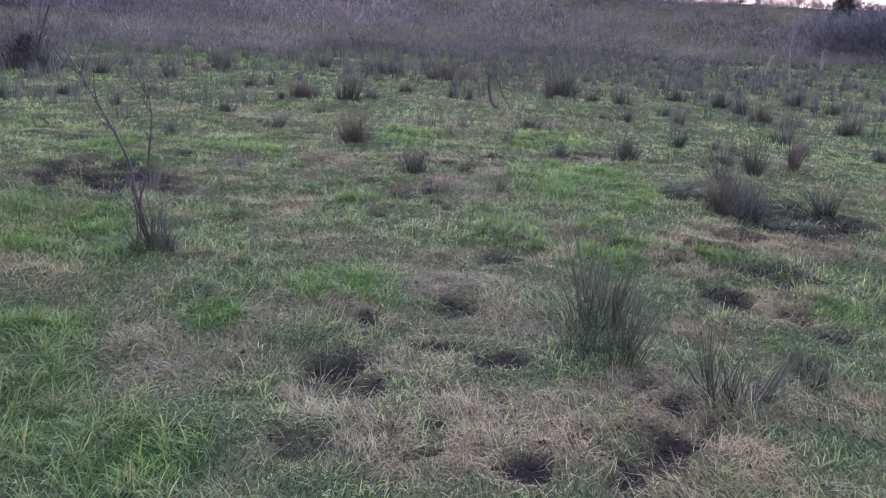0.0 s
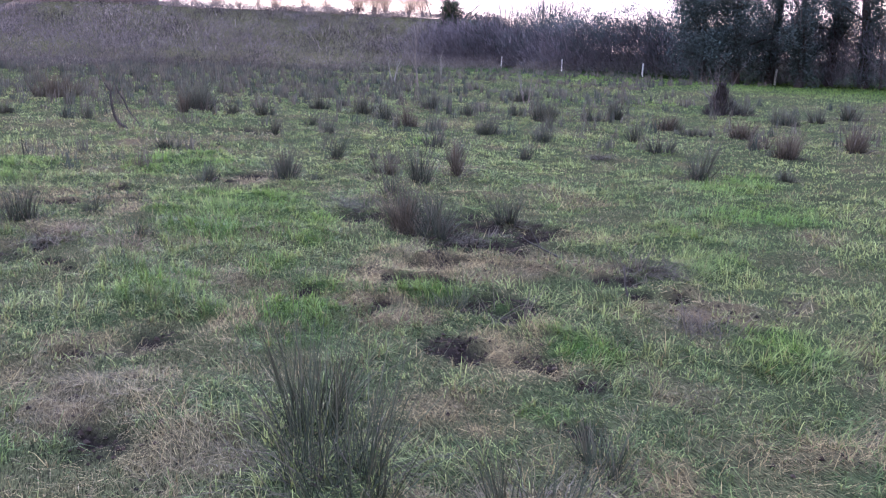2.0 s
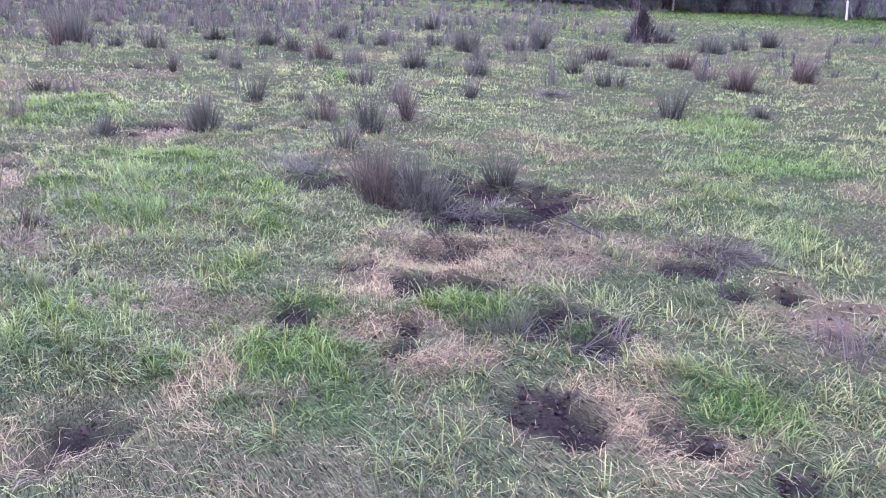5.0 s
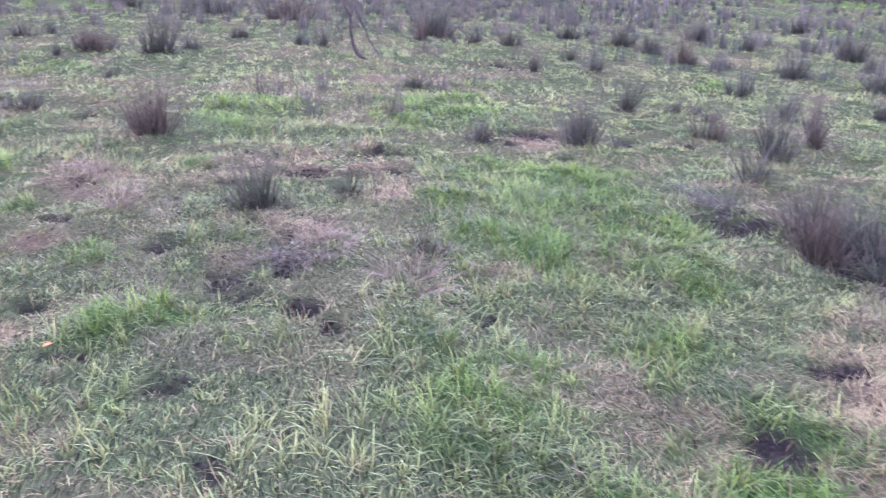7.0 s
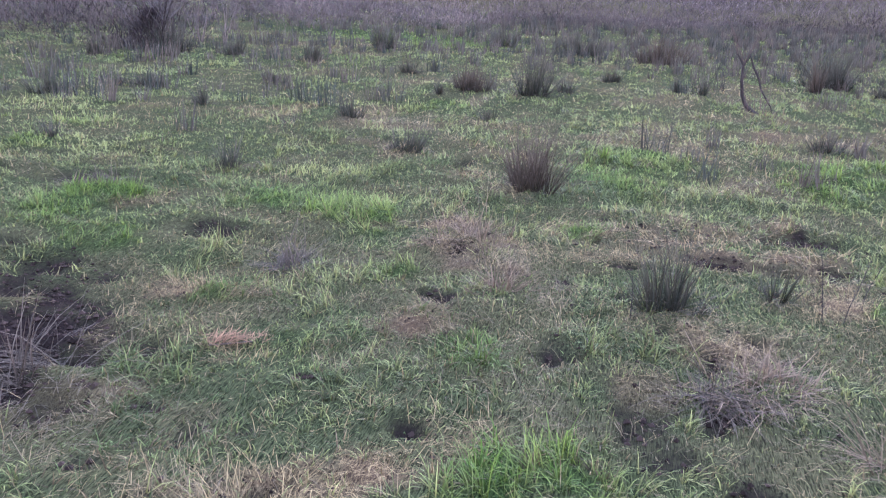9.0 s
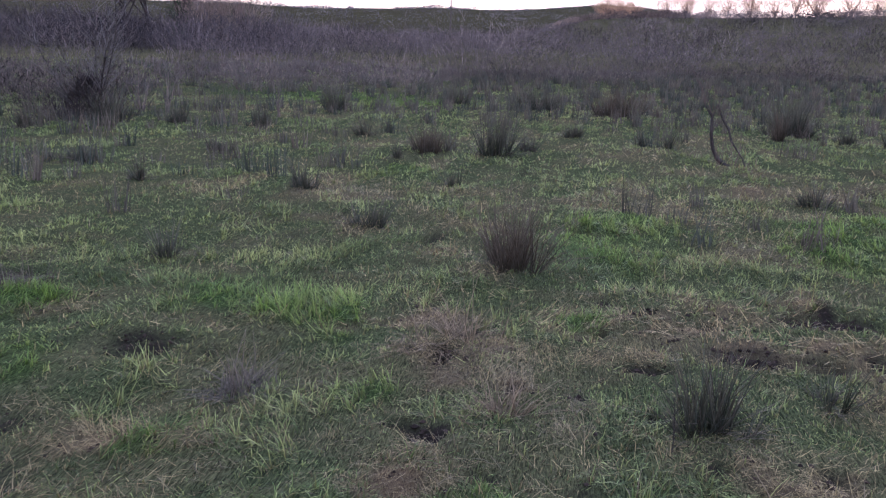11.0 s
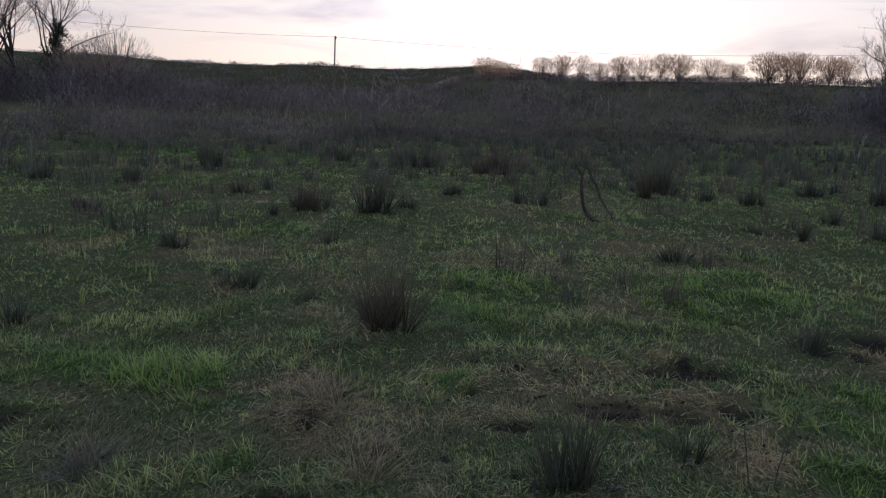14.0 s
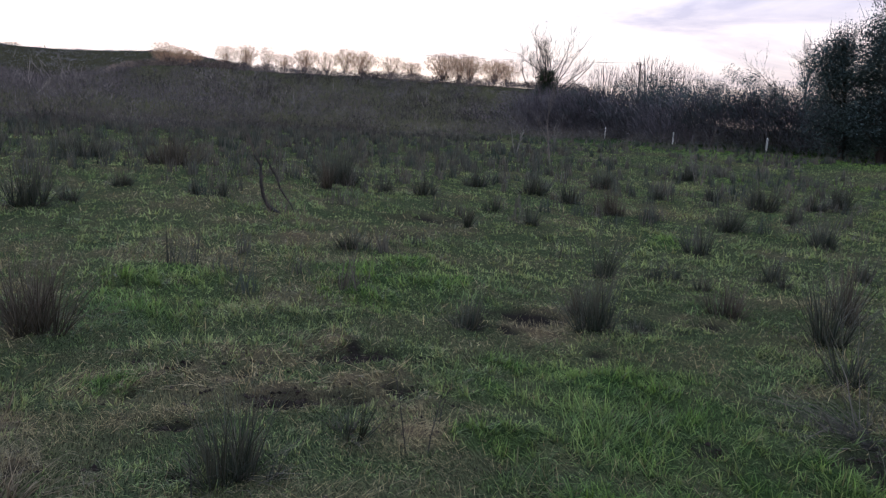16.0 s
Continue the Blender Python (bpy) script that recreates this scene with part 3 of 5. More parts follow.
def stalks(base, heading, length, lean0, lean1, radius, tint0, tint1, segs=3):
    """Round pointed stems, three-sided. Arguments as for blades()."""
    n = len(base)
    d = np.stack([np.sin(heading), np.cos(heading), 0 * heading], 1)
    s0 = np.stack([np.cos(heading), -np.sin(heading), 0 * heading], 1)
    rows, tints, p = [], [], base.copy()
    for k in range(segs + 1):
        s = k / segs
        a = np.radians(lean0 + (lean1 - lean0) * (k + 0.5) / segs)[:, None]
        way = np.sin(a) * d + np.cos(a) * np.array([0, 0, 1.0])
        t = tint0 * (1 - s) + tint1 * s
        if k < segs:
            cr = np.cross(way, s0)
            for q in range(3):
                w = 2 * np.pi * q / 3
                rows.append(p + (radius * (1 - 0.6 * s))[:, None] * (math.cos(w) * s0 + math.sin(w) * cr))
                tints.append(t)
        else:
            rows.append(p)
            tints.append(t)
        p = p + (length / segs)[:, None] * way
    m = 3 * segs + 1
    v, c = np.stack(rows, 1).reshape(-1, 3), np.stack(tints, 1).reshape(-1, 3)
    o = np.arange(n) * m
    f4 = [np.stack([o + 3 * k + q, o + 3 * k + (q + 1) % 3, o + 3 * k + 3 + (q + 1) % 3, o + 3 * k + 3 + q], 1) for k in range(segs - 1) for q in range(3)]
    f3 = [np.stack([o + 3 * segs - 3 + q, o + 3 * segs - 3 + (q + 1) % 3, o + 3 * segs], 1) for q in range(3)]
    return v, np.concatenate(f4) if f4 else None, np.concatenate(f3), c


def joined(groups):
    vs, q4, q3, cs, o = [], [], [], [], 0
    for v, f4, f3, c in groups:
        vs.append(v)
        cs.append(c)
        if f4 is not None:
            q4.append(f4 + o)
        if f3 is not None:
            q3.append(f3 + o)
        o += len(v)
    return np.concatenate(vs), np.concatenate(q4) if q4 else None, np.concatenate(q3) if q3 else None, np.concatenate(cs)


def strip_mesh(name, groups):
    v, f4, f3, c = joined(groups)
    return mesh_of(name, v, f4, f3, c)


def mixed(a, b, f):
    return np.asarray(a) * (1 - f[:, None]) + np.asarray(b) * f[:, None]


def spread(n, lo, hi):
    return rng.uniform(lo, hi, n)


def from_walked_line(x, y):
    """Distance from the line that is walked across the field."""
    u = np.clip((y - 0.0) / 6.3, 0, 1)
    return np.hypot(x + 0.9 * u * u, y - 6.3 * u)


def scatter(x0, x1, y0, y1, per_m2, near, far, slack=1.15):
    """Random spots of a density in a stretch of the field ahead, between two distances from the walked line."""
    n = int((x1 - x0) * (y1 - y0) * per_m2)
    x, y = spread(n, x0, x1), spread(n, y0, y1)
    d = from_walked_line(x, y)
    ahead = (np.abs(x + 0.3) < slack * (y - 0.2) + 0.9) | (x > 0) & (x < 1.5 * y + 1)
    k = (d >= near) & (d < far) & ahead & (y > 1.2)
    return x[k], y[k]


G_DARK, G_MID, G_YEL = (0.034, 0.048, 0.021), (0.090, 0.132, 0.044), (0.255, 0.278, 0.094)
G_LUSH, G_FRESH = (0.041, 0.092, 0.011), (0.130, 0.194, 0.028)
S_PALE, S_TAN, S_GREY = (0.282, 0.222, 0.104), (0.168, 0.122, 0.056), (0.108, 0.094, 0.066)


def scramble(i, j, seed):
    """A fixed random number, 0 to 1, for a cell of the field."""
    k = (i.astype(np.int64) * 374761393 + j.astype(np.int64) * 668265263 + seed * 1442695041) & 0xFFFFFFFF
    k = ((k ^ (k >> 13)) * 1274126177) & 0xFFFFFFFF
    return ((k ^ (k >> 16)) & 0xFFFF) / 65535.0


def tufts(x, y, cell):
    """The tuft to which each blade belongs: its heart, and three random numbers of its own."""
    x, y = x + 0.55 * cell * lattice(x, y, cell * 1.7, 81), y + 0.55 * cell * lattice(x, y, cell * 1.7, 83)
    i, j = np.floor(x / cell), np.floor(y / cell + 0.5 * (np.floor(x / cell) % 2))
    cx = (i + 0.15 + 0.7 * scramble(i, j, 1)) * cell
    cy = (j - 0.5 * (i % 2) + 0.15 + 0.7 * scramble(i, j, 2)) * cell
    return cx, cy, scramble(i, j, 3), scramble(i, j, 4), scramble(i, j, 5)


def turf(x, y, width, size, segs, cell, short=False, calm=0.0):
    """Living grass in uneven tufts: long and rank where it is lush, thin on thatch and none on mud. short: the low
    growth between. calm: how far wide strips of many blades share one tint and keep paler feet.
    """
    lush, straw, mud = cover(x, y)
    cx, cy, h1, h2, h3 = tufts(x, y, cell)
    _, _, g1, g2, _ = tufts(x, y, cell * 2.6)
    alive = np.clip(knit(x, y) + 0.5 * lush, 0, 1)
    body = np.clip((0.3 + 0.5 * h1 * g1 + 0.3 * g1) * (0.4 + 0.8 * alive), 0.05, 1.3)  # how big the tuft is
    gap = np.clip(1 - 2.4 * np.abs(fbm(x, y, 0.42, 113, 2)), 0, 1) * (1 - 0.6 * lush)  # bare runs between the tufts
    chance = np.clip(0.22 + 0.6 * alive + 0.3 * body + 0.6 * lush - 0.6 * straw - 1.6 * mud - 0.35 * gap, 0.01, 1) if not short else np.clip(1.0 - 0.45 * straw - 1.3 * mud - 0.45 * gap, 0.01, 1)
    keep = rng.random(len(x)) < chance
    x, y, lush, straw, cx, cy, h1, h2, h3, g1, g2, body, alive = (a[keep] for a in (x, y, lush, straw, cx, cy, h1, h2, h3, g1, g2, body, alive))
    n = len(x)
    dx, dy = x - cx, y - cy
    r = np.clip(np.hypot(dx, dy) / cell, 0, 1.2)
    pull = spread(n, 0.4, 1.0) if not short else np.ones(n)
    x, y = x - dx * (1 - pull), y - dy * (1 - pull)
    long = 0.020 + 0.092 * rng.random(n) * (0.10 + body) * (0.15 + 1.3 * g1) + lush * (0.012 + 0.080 * rng.random(n) * (0.35 + h1))
    length = size * (long if not short else 0.022 + 0.03 * rng.random(n))
    base = np.stack([x, y, height(x, y) - 0.004], 1)
    hue = np.clip(0.1 + 0.4 * h2 + 0.35 * g2 + 0.5 * fbm(x, y, 1.1, 71) + rng.normal(0, 0.25, n), 0, 1)
    c = mixed(G_MID, G_YEL, hue)
    dark = np.clip(0.95 - 3 * h3, 0, 0.8)[:, None]
    c = c * (1 - dark) + dark * np.asarray(G_DARK)
    w = np.clip(1.15 * lush * spread(n, 0.6, 1.1), 0, 1)[:, None]
    c = c * (1 - w) + w * mixed(G_LUSH, G_FRESH, np.clip(0.7 * h2 + rng.normal(0.1, 0.25, n), 0, 1))
    dry = rng.random(n) < (0.10 + 0.4 * straw + 0.28 * (1 - alive) + (0.10 if short else 0.0)) * (1 - 0.9 * lush)
    c[dry] = 0.85 * mixed(mixed(S_PALE, S_TAN, rng.random(int(dry.sum()))), S_GREY, rng.random(int(dry.sum())) ** 1.3)
    same = mixed(mixed(G_MID, G_YEL, np.clip(0.3 + 0.3 * g2 + 0.5 * fbm(x, y, 1.1, 71), 0, 1)), S_TAN, np.clip(0.12 + 0.5 * straw, 0, 1))
    same = same * (1 - 0.7 * lush[:, None]) + 0.7 * lush[:, None] * mixed(G_LUSH, G_FRESH, 0.2 + 0.6 * g2)
    # short growth dimmed in its tint, as if shaded by the tufts
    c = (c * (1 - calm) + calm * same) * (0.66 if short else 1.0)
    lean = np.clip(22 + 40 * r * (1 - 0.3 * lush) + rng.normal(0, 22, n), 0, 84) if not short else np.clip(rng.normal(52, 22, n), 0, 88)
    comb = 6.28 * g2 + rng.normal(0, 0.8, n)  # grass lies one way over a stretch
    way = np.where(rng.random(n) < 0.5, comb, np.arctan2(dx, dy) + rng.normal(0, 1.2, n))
    # feet darkened and tips lightened in the tint, for shade between the tufts
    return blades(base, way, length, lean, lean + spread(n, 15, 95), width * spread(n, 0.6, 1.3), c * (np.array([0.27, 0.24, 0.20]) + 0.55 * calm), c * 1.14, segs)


def litter(x, y, width, size, segs, cell):
    """Dead bent grass lying about in combed mats."""
    lush, straw, mud = cover(x, y)
    _, _, h1, h2, _ = tufts(x, y, cell * 2)
    keep = rng.random(len(x)) < np.clip((0.05 + 0.95 * straw + 0.13 * (1 - knit(x, y)) - 0.35 * lush) * (0.55 + 0.7 * h1) * (1 - 0.95 * mud), 0.005, 1)
    x, y, h1, h2, straw = x[keep], y[keep], h1[keep], h2[keep], straw[keep]
    n = len(x)
    base = np.stack([x, y, height(x, y) + 0.03 * rng.random(n) ** 2 * size * (0.4 + straw)], 1)
    c = mixed(S_PALE, S_TAN, np.clip(0.05 + 0.75 * h2 + rng.normal(0, 0.35, n), 0, 1))
    grey = np.clip(0.2 + 0.9 * fbm(x, y, 0.7, 77) + rng.normal(0, 0.25, n), 0, 1)
    c = c * (1 - grey[:, None]) + grey[:, None] * np.asarray(S_GREY) * spread(n, 0.6, 1.4)[:, None]
    flow = h1 * 2 * np.pi + rng.normal(0, 0.8, n)
    lean = np.clip(rng.normal(66, 20, n), 10, 92)
    return blades(base, flow, size * (0.03 + 0.10 * rng.random(n) ** 1.8), lean, lean + spread(n, -10, 70), width * spread(n, 0.6, 1.5), c * 0.72, c * 0.94, segs)


def build_grass():
    near = scatter(-6, 7, 1.2, 12, 3900, 0, 3.6)
    floor = scatter(-6, 7, 1.2, 12, 2600, 0, 4.2)
    mid = scatter(-9, 11, 2, 15, 3300, 3.6, 6.8)
    low_mid = scatter(-9, 12, 2, 16, 1100, 4.2, 8.0)
    next_on = scatter(-12, 16, 3, 19, 1500, 6.8, 11)
    back = scatter(-28, 40, 5, 34, 440, 11, 26)
    last = scatter(-70, 70, 12, 85, 46, 26, 66)
    around = spread(70000, -10, 11), spread(70000, -7, 11)
    open_side = (np.abs(around[0] + 0.3) > 1.1 * around[1] + 0.6) | (around[1] < 1.4)
    around = around[0][open_side], around[1][open_side]
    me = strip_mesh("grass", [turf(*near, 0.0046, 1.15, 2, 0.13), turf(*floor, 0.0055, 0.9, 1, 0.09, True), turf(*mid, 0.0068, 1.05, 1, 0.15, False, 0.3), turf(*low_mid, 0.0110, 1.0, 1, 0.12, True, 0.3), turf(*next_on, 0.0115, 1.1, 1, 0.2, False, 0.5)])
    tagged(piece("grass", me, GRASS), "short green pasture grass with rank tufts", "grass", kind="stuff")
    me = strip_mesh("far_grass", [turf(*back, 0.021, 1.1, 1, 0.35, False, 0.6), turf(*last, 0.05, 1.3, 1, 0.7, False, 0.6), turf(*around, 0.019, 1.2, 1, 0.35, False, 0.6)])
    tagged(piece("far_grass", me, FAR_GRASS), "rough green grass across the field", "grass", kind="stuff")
    near = scatter(-6, 7, 1.2, 12, 7600, 0, 4.2)
    mid = scatter(-11, 15, 2, 18, 1500, 4.4, 10)
    back = scatter(-28, 40, 5, 34, 240, 10, 26)
    me = strip_mesh("dead_grass", [litter(*near, 0.0021, 1.0, 2, 0.12), litter(*mid, 0.0062, 1.1, 1, 0.17), litter(*back, 0.014, 1.3, 1, 0.3)])
    tagged(piece("dead_grass", me, DEAD), "straw-coloured dead grass lying matted on the soil", "dead grass", kind="stuff")


build_grass()


def soil_clods():
    """Crumbs and clods of trodden peat in the muddy holes and on the poached ground."""
    x, y = scatter(-7, 8, 1.2, 14, 2200, 0, 5.5)
    _, straw, mud = cover(x, y)
    k = rng.random(len(x)) < np.clip(0.55 * mud + 0.09 * straw, 0, 1)
    x, y = x[k], y[k]
    n = len(x)
    r = 0.004 + 0.012 * rng.random(n) ** 2 + 0.005 * (rng.random(n) < 0.05 + 0.1 * (cover(x, y)[2] > 0.3))
    corner = np.array([(1, 0, 0), (0, 1, 0), (-1, 0, 0), (0, -1, 0), (0, 0, 1), (0, 0, -1)], float)
    turn = spread(n, 0, 6.28)
    v = corner[None] * r[:, None, None] * rng.uniform(0.55, 1.35, (n, 6, 3))
    cs, sn = np.cos(turn)[:, None], np.sin(turn)[:, None]
    v = np.stack([v[..., 0] * cs - v[..., 1] * sn, v[..., 0] * sn + v[..., 1] * cs, v[..., 2] * 0.75], 2)
    v = v + np.stack([x, y, height(x, y) + r * 0.25], 1)[:, None]
    f = np.array([(0, 1, 4), (1, 2, 4), (2, 3, 4), (3, 0, 4), (1, 0, 5), (2, 1, 5), (3, 2, 5), (0, 3, 5)])
    f3 = (np.arange(n)[:, None, None] * 6 + f[None]).reshape(-1, 3)
    t = np.repeat(mixed((0.008, 0.006, 0.005), (0.034, 0.024, 0.019), rng.random(n)), 6, 0)
    tagged(piece("soil_clods", mesh_of("soil_clods", v.reshape(-1, 3), None, f3, t), TWIG), "dark crumbling clods of trodden peat", "soil", kind="stuff")


soil_clods()

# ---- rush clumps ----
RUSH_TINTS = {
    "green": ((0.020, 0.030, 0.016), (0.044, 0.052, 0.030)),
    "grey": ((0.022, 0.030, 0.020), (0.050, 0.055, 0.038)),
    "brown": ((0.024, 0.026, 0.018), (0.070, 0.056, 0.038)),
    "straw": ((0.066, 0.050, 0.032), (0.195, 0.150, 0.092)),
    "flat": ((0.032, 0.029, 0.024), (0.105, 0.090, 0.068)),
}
RUSH_LABELS = {
    "green": "green upright rush clump in rough grass",
    "grey": "dark grey-green rush clump with stiff upright stems",
    "brown": "brown-tipped rush clump on the wet pasture",
    "straw": "pale dead tussock of arching straw stems",
    "flat": "trampled grey rush clump lying half flat",
}


def rush_stems(n, tall, wide, tints, lying, radius, wind, fine):
    """Stems of a clump from several hearts. lying: 0 for stiff upright stems that fan outwards, 1 for withered ones sunk over the rim. wind: the way they lean together, or None."""
    hearts = max(5, int(wide * 62))
    ha, hr = spread(hearts, 0, 2 * np.pi), wide * rng.random(hearts) ** 0.7
    pick = rng.integers(0, hearts, n)
    along, turn = rng.uniform(0.55, 1.0), rng.uniform(0, 3.14)  # the clump is longer one way than the other
    ex, ey = hr * np.sin(ha), hr * np.cos(ha) * along
    hx, hy = (ex * math.cos(turn) - ey * math.sin(turn))[pick], (ex * math.sin(turn) + ey * math.cos(turn))[pick]
    off = rng.normal(0, 0.008 + wide * 0.035, (n, 2))
    base = np.stack([hx + off[:, 0], hy + off[:, 1], np.full(n, -0.03)], 1)
    a, r = np.arctan2(base[:, 0], base[:, 1]), np.hypot(base[:, 0], base[:, 1]) / max(wide, 0.01)
    out = a + rng.normal(0, 0.7 + 0.8 * np.clip(1 - r, 0, 1), n)
    if wind is not None:
        out = np.where(rng.random(n) < 0.7, wind + rng.normal(0, 0.5, n), out)
    if lying < 0.5:
        l0 = np.abs(rng.normal(0, 6, n)) + 27 * np.clip(r, 0, 1.3) ** 1.4 * spread(n, 0.1, 1.8)
        l1 = l0 + spread(n, 0, 22) + 40 * (rng.random(n) < 0.12)
        ln = tall * (0.35 + 0.8 * rng.beta(2.2, 1.8, n)) * (0.32 + 0.95 * rng.random(hearts) ** 0.8)[pick]
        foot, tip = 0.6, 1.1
    else:
        l0 = np.clip(rng.normal(60 if wind is None else 74, 14, n) + 10 * r, 15, 90)
        l1 = l0 + spread(n, 12, 60)
        ln = tall * (0.35 + 0.75 * rng.random(n))
        base[:, 2] += 0.06 * rng.random(n) * np.clip(1.1 - r, 0, 1)
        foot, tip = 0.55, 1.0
    # foot and tip put the shade inside a clump into the stem tints
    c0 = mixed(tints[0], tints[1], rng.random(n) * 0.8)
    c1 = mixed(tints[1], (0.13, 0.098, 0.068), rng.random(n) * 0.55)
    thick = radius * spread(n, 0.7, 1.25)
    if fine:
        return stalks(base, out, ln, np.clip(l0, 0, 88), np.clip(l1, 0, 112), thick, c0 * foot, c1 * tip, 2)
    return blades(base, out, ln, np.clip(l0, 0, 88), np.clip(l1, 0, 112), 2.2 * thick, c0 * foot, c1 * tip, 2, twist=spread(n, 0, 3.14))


def rush(x, y, tall, wide, kind):
    d = float(from_walked_line(x, y))
    tall, wide = tall * rng.uniform(1.15, 1.4), wide * (1.1 if d < 5.5 else rng.uniform(0.9, 1.25))
    thick = 0.0023 + 0.00025 * d
    full = (135 if d < 9 else 120) * min(3.2, max(0.35, wide / 0.16))
    up, down = {"green": (0.75, 0.7), "grey": (1.15, 0.65), "brown": (1.3, 0.65), "straw": (0.12, 2.0), "flat": (0.10, 2.4)}[kind]
    z = float(height(x, y))
    thing = new("rush_clump")
    thing.matrix_world = pose(x, y, z)
    tagged(thing, RUSH_LABELS[kind], "rush clump", "rush clumps in the field")
    wind = rng.uniform(0, 6.28) if kind == "flat" else None
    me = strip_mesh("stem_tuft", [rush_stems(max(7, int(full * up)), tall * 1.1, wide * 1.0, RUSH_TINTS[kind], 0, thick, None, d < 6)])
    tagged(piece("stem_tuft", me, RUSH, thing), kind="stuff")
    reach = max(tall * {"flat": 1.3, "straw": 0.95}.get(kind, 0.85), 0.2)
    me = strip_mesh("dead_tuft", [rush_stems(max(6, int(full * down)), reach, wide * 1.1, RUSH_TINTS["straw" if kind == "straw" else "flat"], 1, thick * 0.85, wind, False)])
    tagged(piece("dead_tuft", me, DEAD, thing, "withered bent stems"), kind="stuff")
    return thing


rush(-1.21, 9.51, 0.23, 0.13, "straw")
rush(-0.36, 9.61, 0.34, 0.15, "grey")
rush(0.39, 8.16, 0.29, 0.15, "straw")
rush(-2.39, 9.58, 0.23, 0.16, "flat")
rush(-0.15, 8.56, 0.20, 0.18, "flat")
rush(1.32, 3.42, 0.40, 0.12, "green")
rush(0.20, 9.96, 0.20, 0.08, "green")
rush(0.58, 8.58, 0.23, 0.08, "green")
rush(0.00, 8.70, 0.22, 0.20, "straw")
rush(-2.91, 7.96, 0.34, 0.26, "flat")
rush(0.84, 3.96, 0.47, 0.21, "green")
rush(1.79, 3.68, 0.19, 0.11, "green")
rush(-1.57, 10.34, 0.26, 0.25, "straw")
rush(2.43, 5.64, 0.21, 0.16, "flat")
rush(2.77, 9.42, 0.42, 0.15, "flat")
rush(2.18, 5.94, 0.15, 0.12, "green")
rush(3.47, 5.05, 0.21, 0.29, "flat")
rush(3.35, 10.07, 0.41, 0.08, "grey")
rush(-1.43, 12.14, 0.44, 0.23, "brown")
rush(3.99, 6.30, 0.31, 0.21, "flat")
rush(1.58, 12.04, 0.28, 0.09, "grey")
rush(2.53, 11.68, 0.42, 0.20, "grey")
rush(-4.02, 11.84, 0.28, 0.14, "grey")
rush(2.84, 11.66, 0.19, 0.07, "grey")
rush(4.11, 11.01, 0.60, 0.14, "grey")
rush(2.66, 12.23, 0.30, 0.12, "brown")
rush(3.32, 7.84, 0.15, 0.27, "flat")
rush(2.99, 8.05, 0.34, 0.10, "grey")
rush(-4.52, 10.79, 0.15, 0.25, "flat")
rush(-2.88, 13.31, 0.22, 0.16, "grey")
rush(3.98, 8.41, 0.32, 0.11, "grey")
rush(-6.08, 12.18, 0.18, 0.14, "grey")
rush(4.58, 13.20, 0.16, 0.09, "grey")
rush(3.84, 13.97, 0.46, 0.09, "grey")
rush(4.40, 13.80, 0.20, 0.09, "grey")
rush(5.61, 13.15, 0.17, 0.08, "grey")
rush(-4.08, 15.09, 0.31, 0.15, "grey")
rush(4.79, 13.95, 0.21, 0.07, "grey")
rush(1.53, 15.78, 0.25, 0.14, "grey")
rush(5.78, 13.60, 0.29, 0.15, "grey")
rush(-2.56, 15.97, 0.29, 0.10, "green")
rush(-6.04, 15.00, 0.30, 0.09, "grey")
rush(7.07, 13.55, 0.31, 0.11, "grey")
rush(4.89, 11.60, 0.60, 0.13, "brown")
rush(4.03, 12.10, 0.32, 0.12, "brown")
rush(-8.13, 14.79, 0.33, 0.23, "grey")
rush(6.24, 15.51, 0.38, 0.16, "grey")
rush(-3.77, 18.06, 0.22, 0.08, "grey")
rush(-7.76, 16.21, 0.27, 0.25, "grey")
rush(8.56, 10.93, 0.59, 0.15, "grey")
rush(3.81, 17.92, 0.32, 0.07, "grey")
rush(-2.39, 18.89, 0.65, 0.26, "grey")
rush(-6.51, 18.03, 0.24, 0.18, "grey")
rush(9.92, 10.54, 0.19, 0.14, "grey")
rush(-3.48, 19.24, 0.38, 0.32, "brown")
rush(5.01, 18.21, 0.39, 0.11, "grey")
rush(-1.95, 19.83, 0.30, 0.14, "grey")
rush(8.89, 16.05, 0.40, 0.21, "grey")
rush(8.53, 13.44, 0.19, 0.30, "flat")
rush(8.55, 17.80, 0.43, 0.26, "grey")
rush(0.39, 21.08, 0.32, 0.13, "grey")
rush(5.17, 20.13, 0.33, 0.13, "green")
rush(-0.05, 21.39, 0.27, 0.10, "grey")
rush(-5.13, 21.34, 0.28, 0.16, "grey")
rush(10.25, 13.91, 0.35, 0.22, "grey")
rush(-1.34, 22.39, 0.23, 0.17, "grey")
rush(12.40, 12.88, 0.48, 0.34, "brown")
rush(10.63, 18.64, 0.30, 0.17, "grey")
rush(-7.50, 21.90, 0.37, 0.29, "grey")
rush(4.56, 22.42, 0.43, 0.18, "grey")
rush(-10.06, 20.67, 0.25, 0.18, "grey")
rush(-11.18, 19.90, 0.37, 0.18, "grey")
rush(3.91, 23.23, 0.32, 0.24, "grey")
rush(7.62, 21.78, 0.45, 0.18, "grey")
rush(11.07, 15.81, 0.52, 0.12, "grey")
rush(12.99, 14.21, 0.26, 0.19, "brown")
rush(-9.39, 22.12, 0.33, 0.25, "grey")
rush(14.55, 13.25, 0.47, 0.32, "brown")
rush(7.44, 23.38, 0.48, 0.33, "grey")
rush(3.18, 24.72, 0.62, 0.46, "grey")
rush(11.87, 20.89, 0.56, 0.33, "grey")
rush(7.42, 19.78, 0.49, 0.30, "brown")
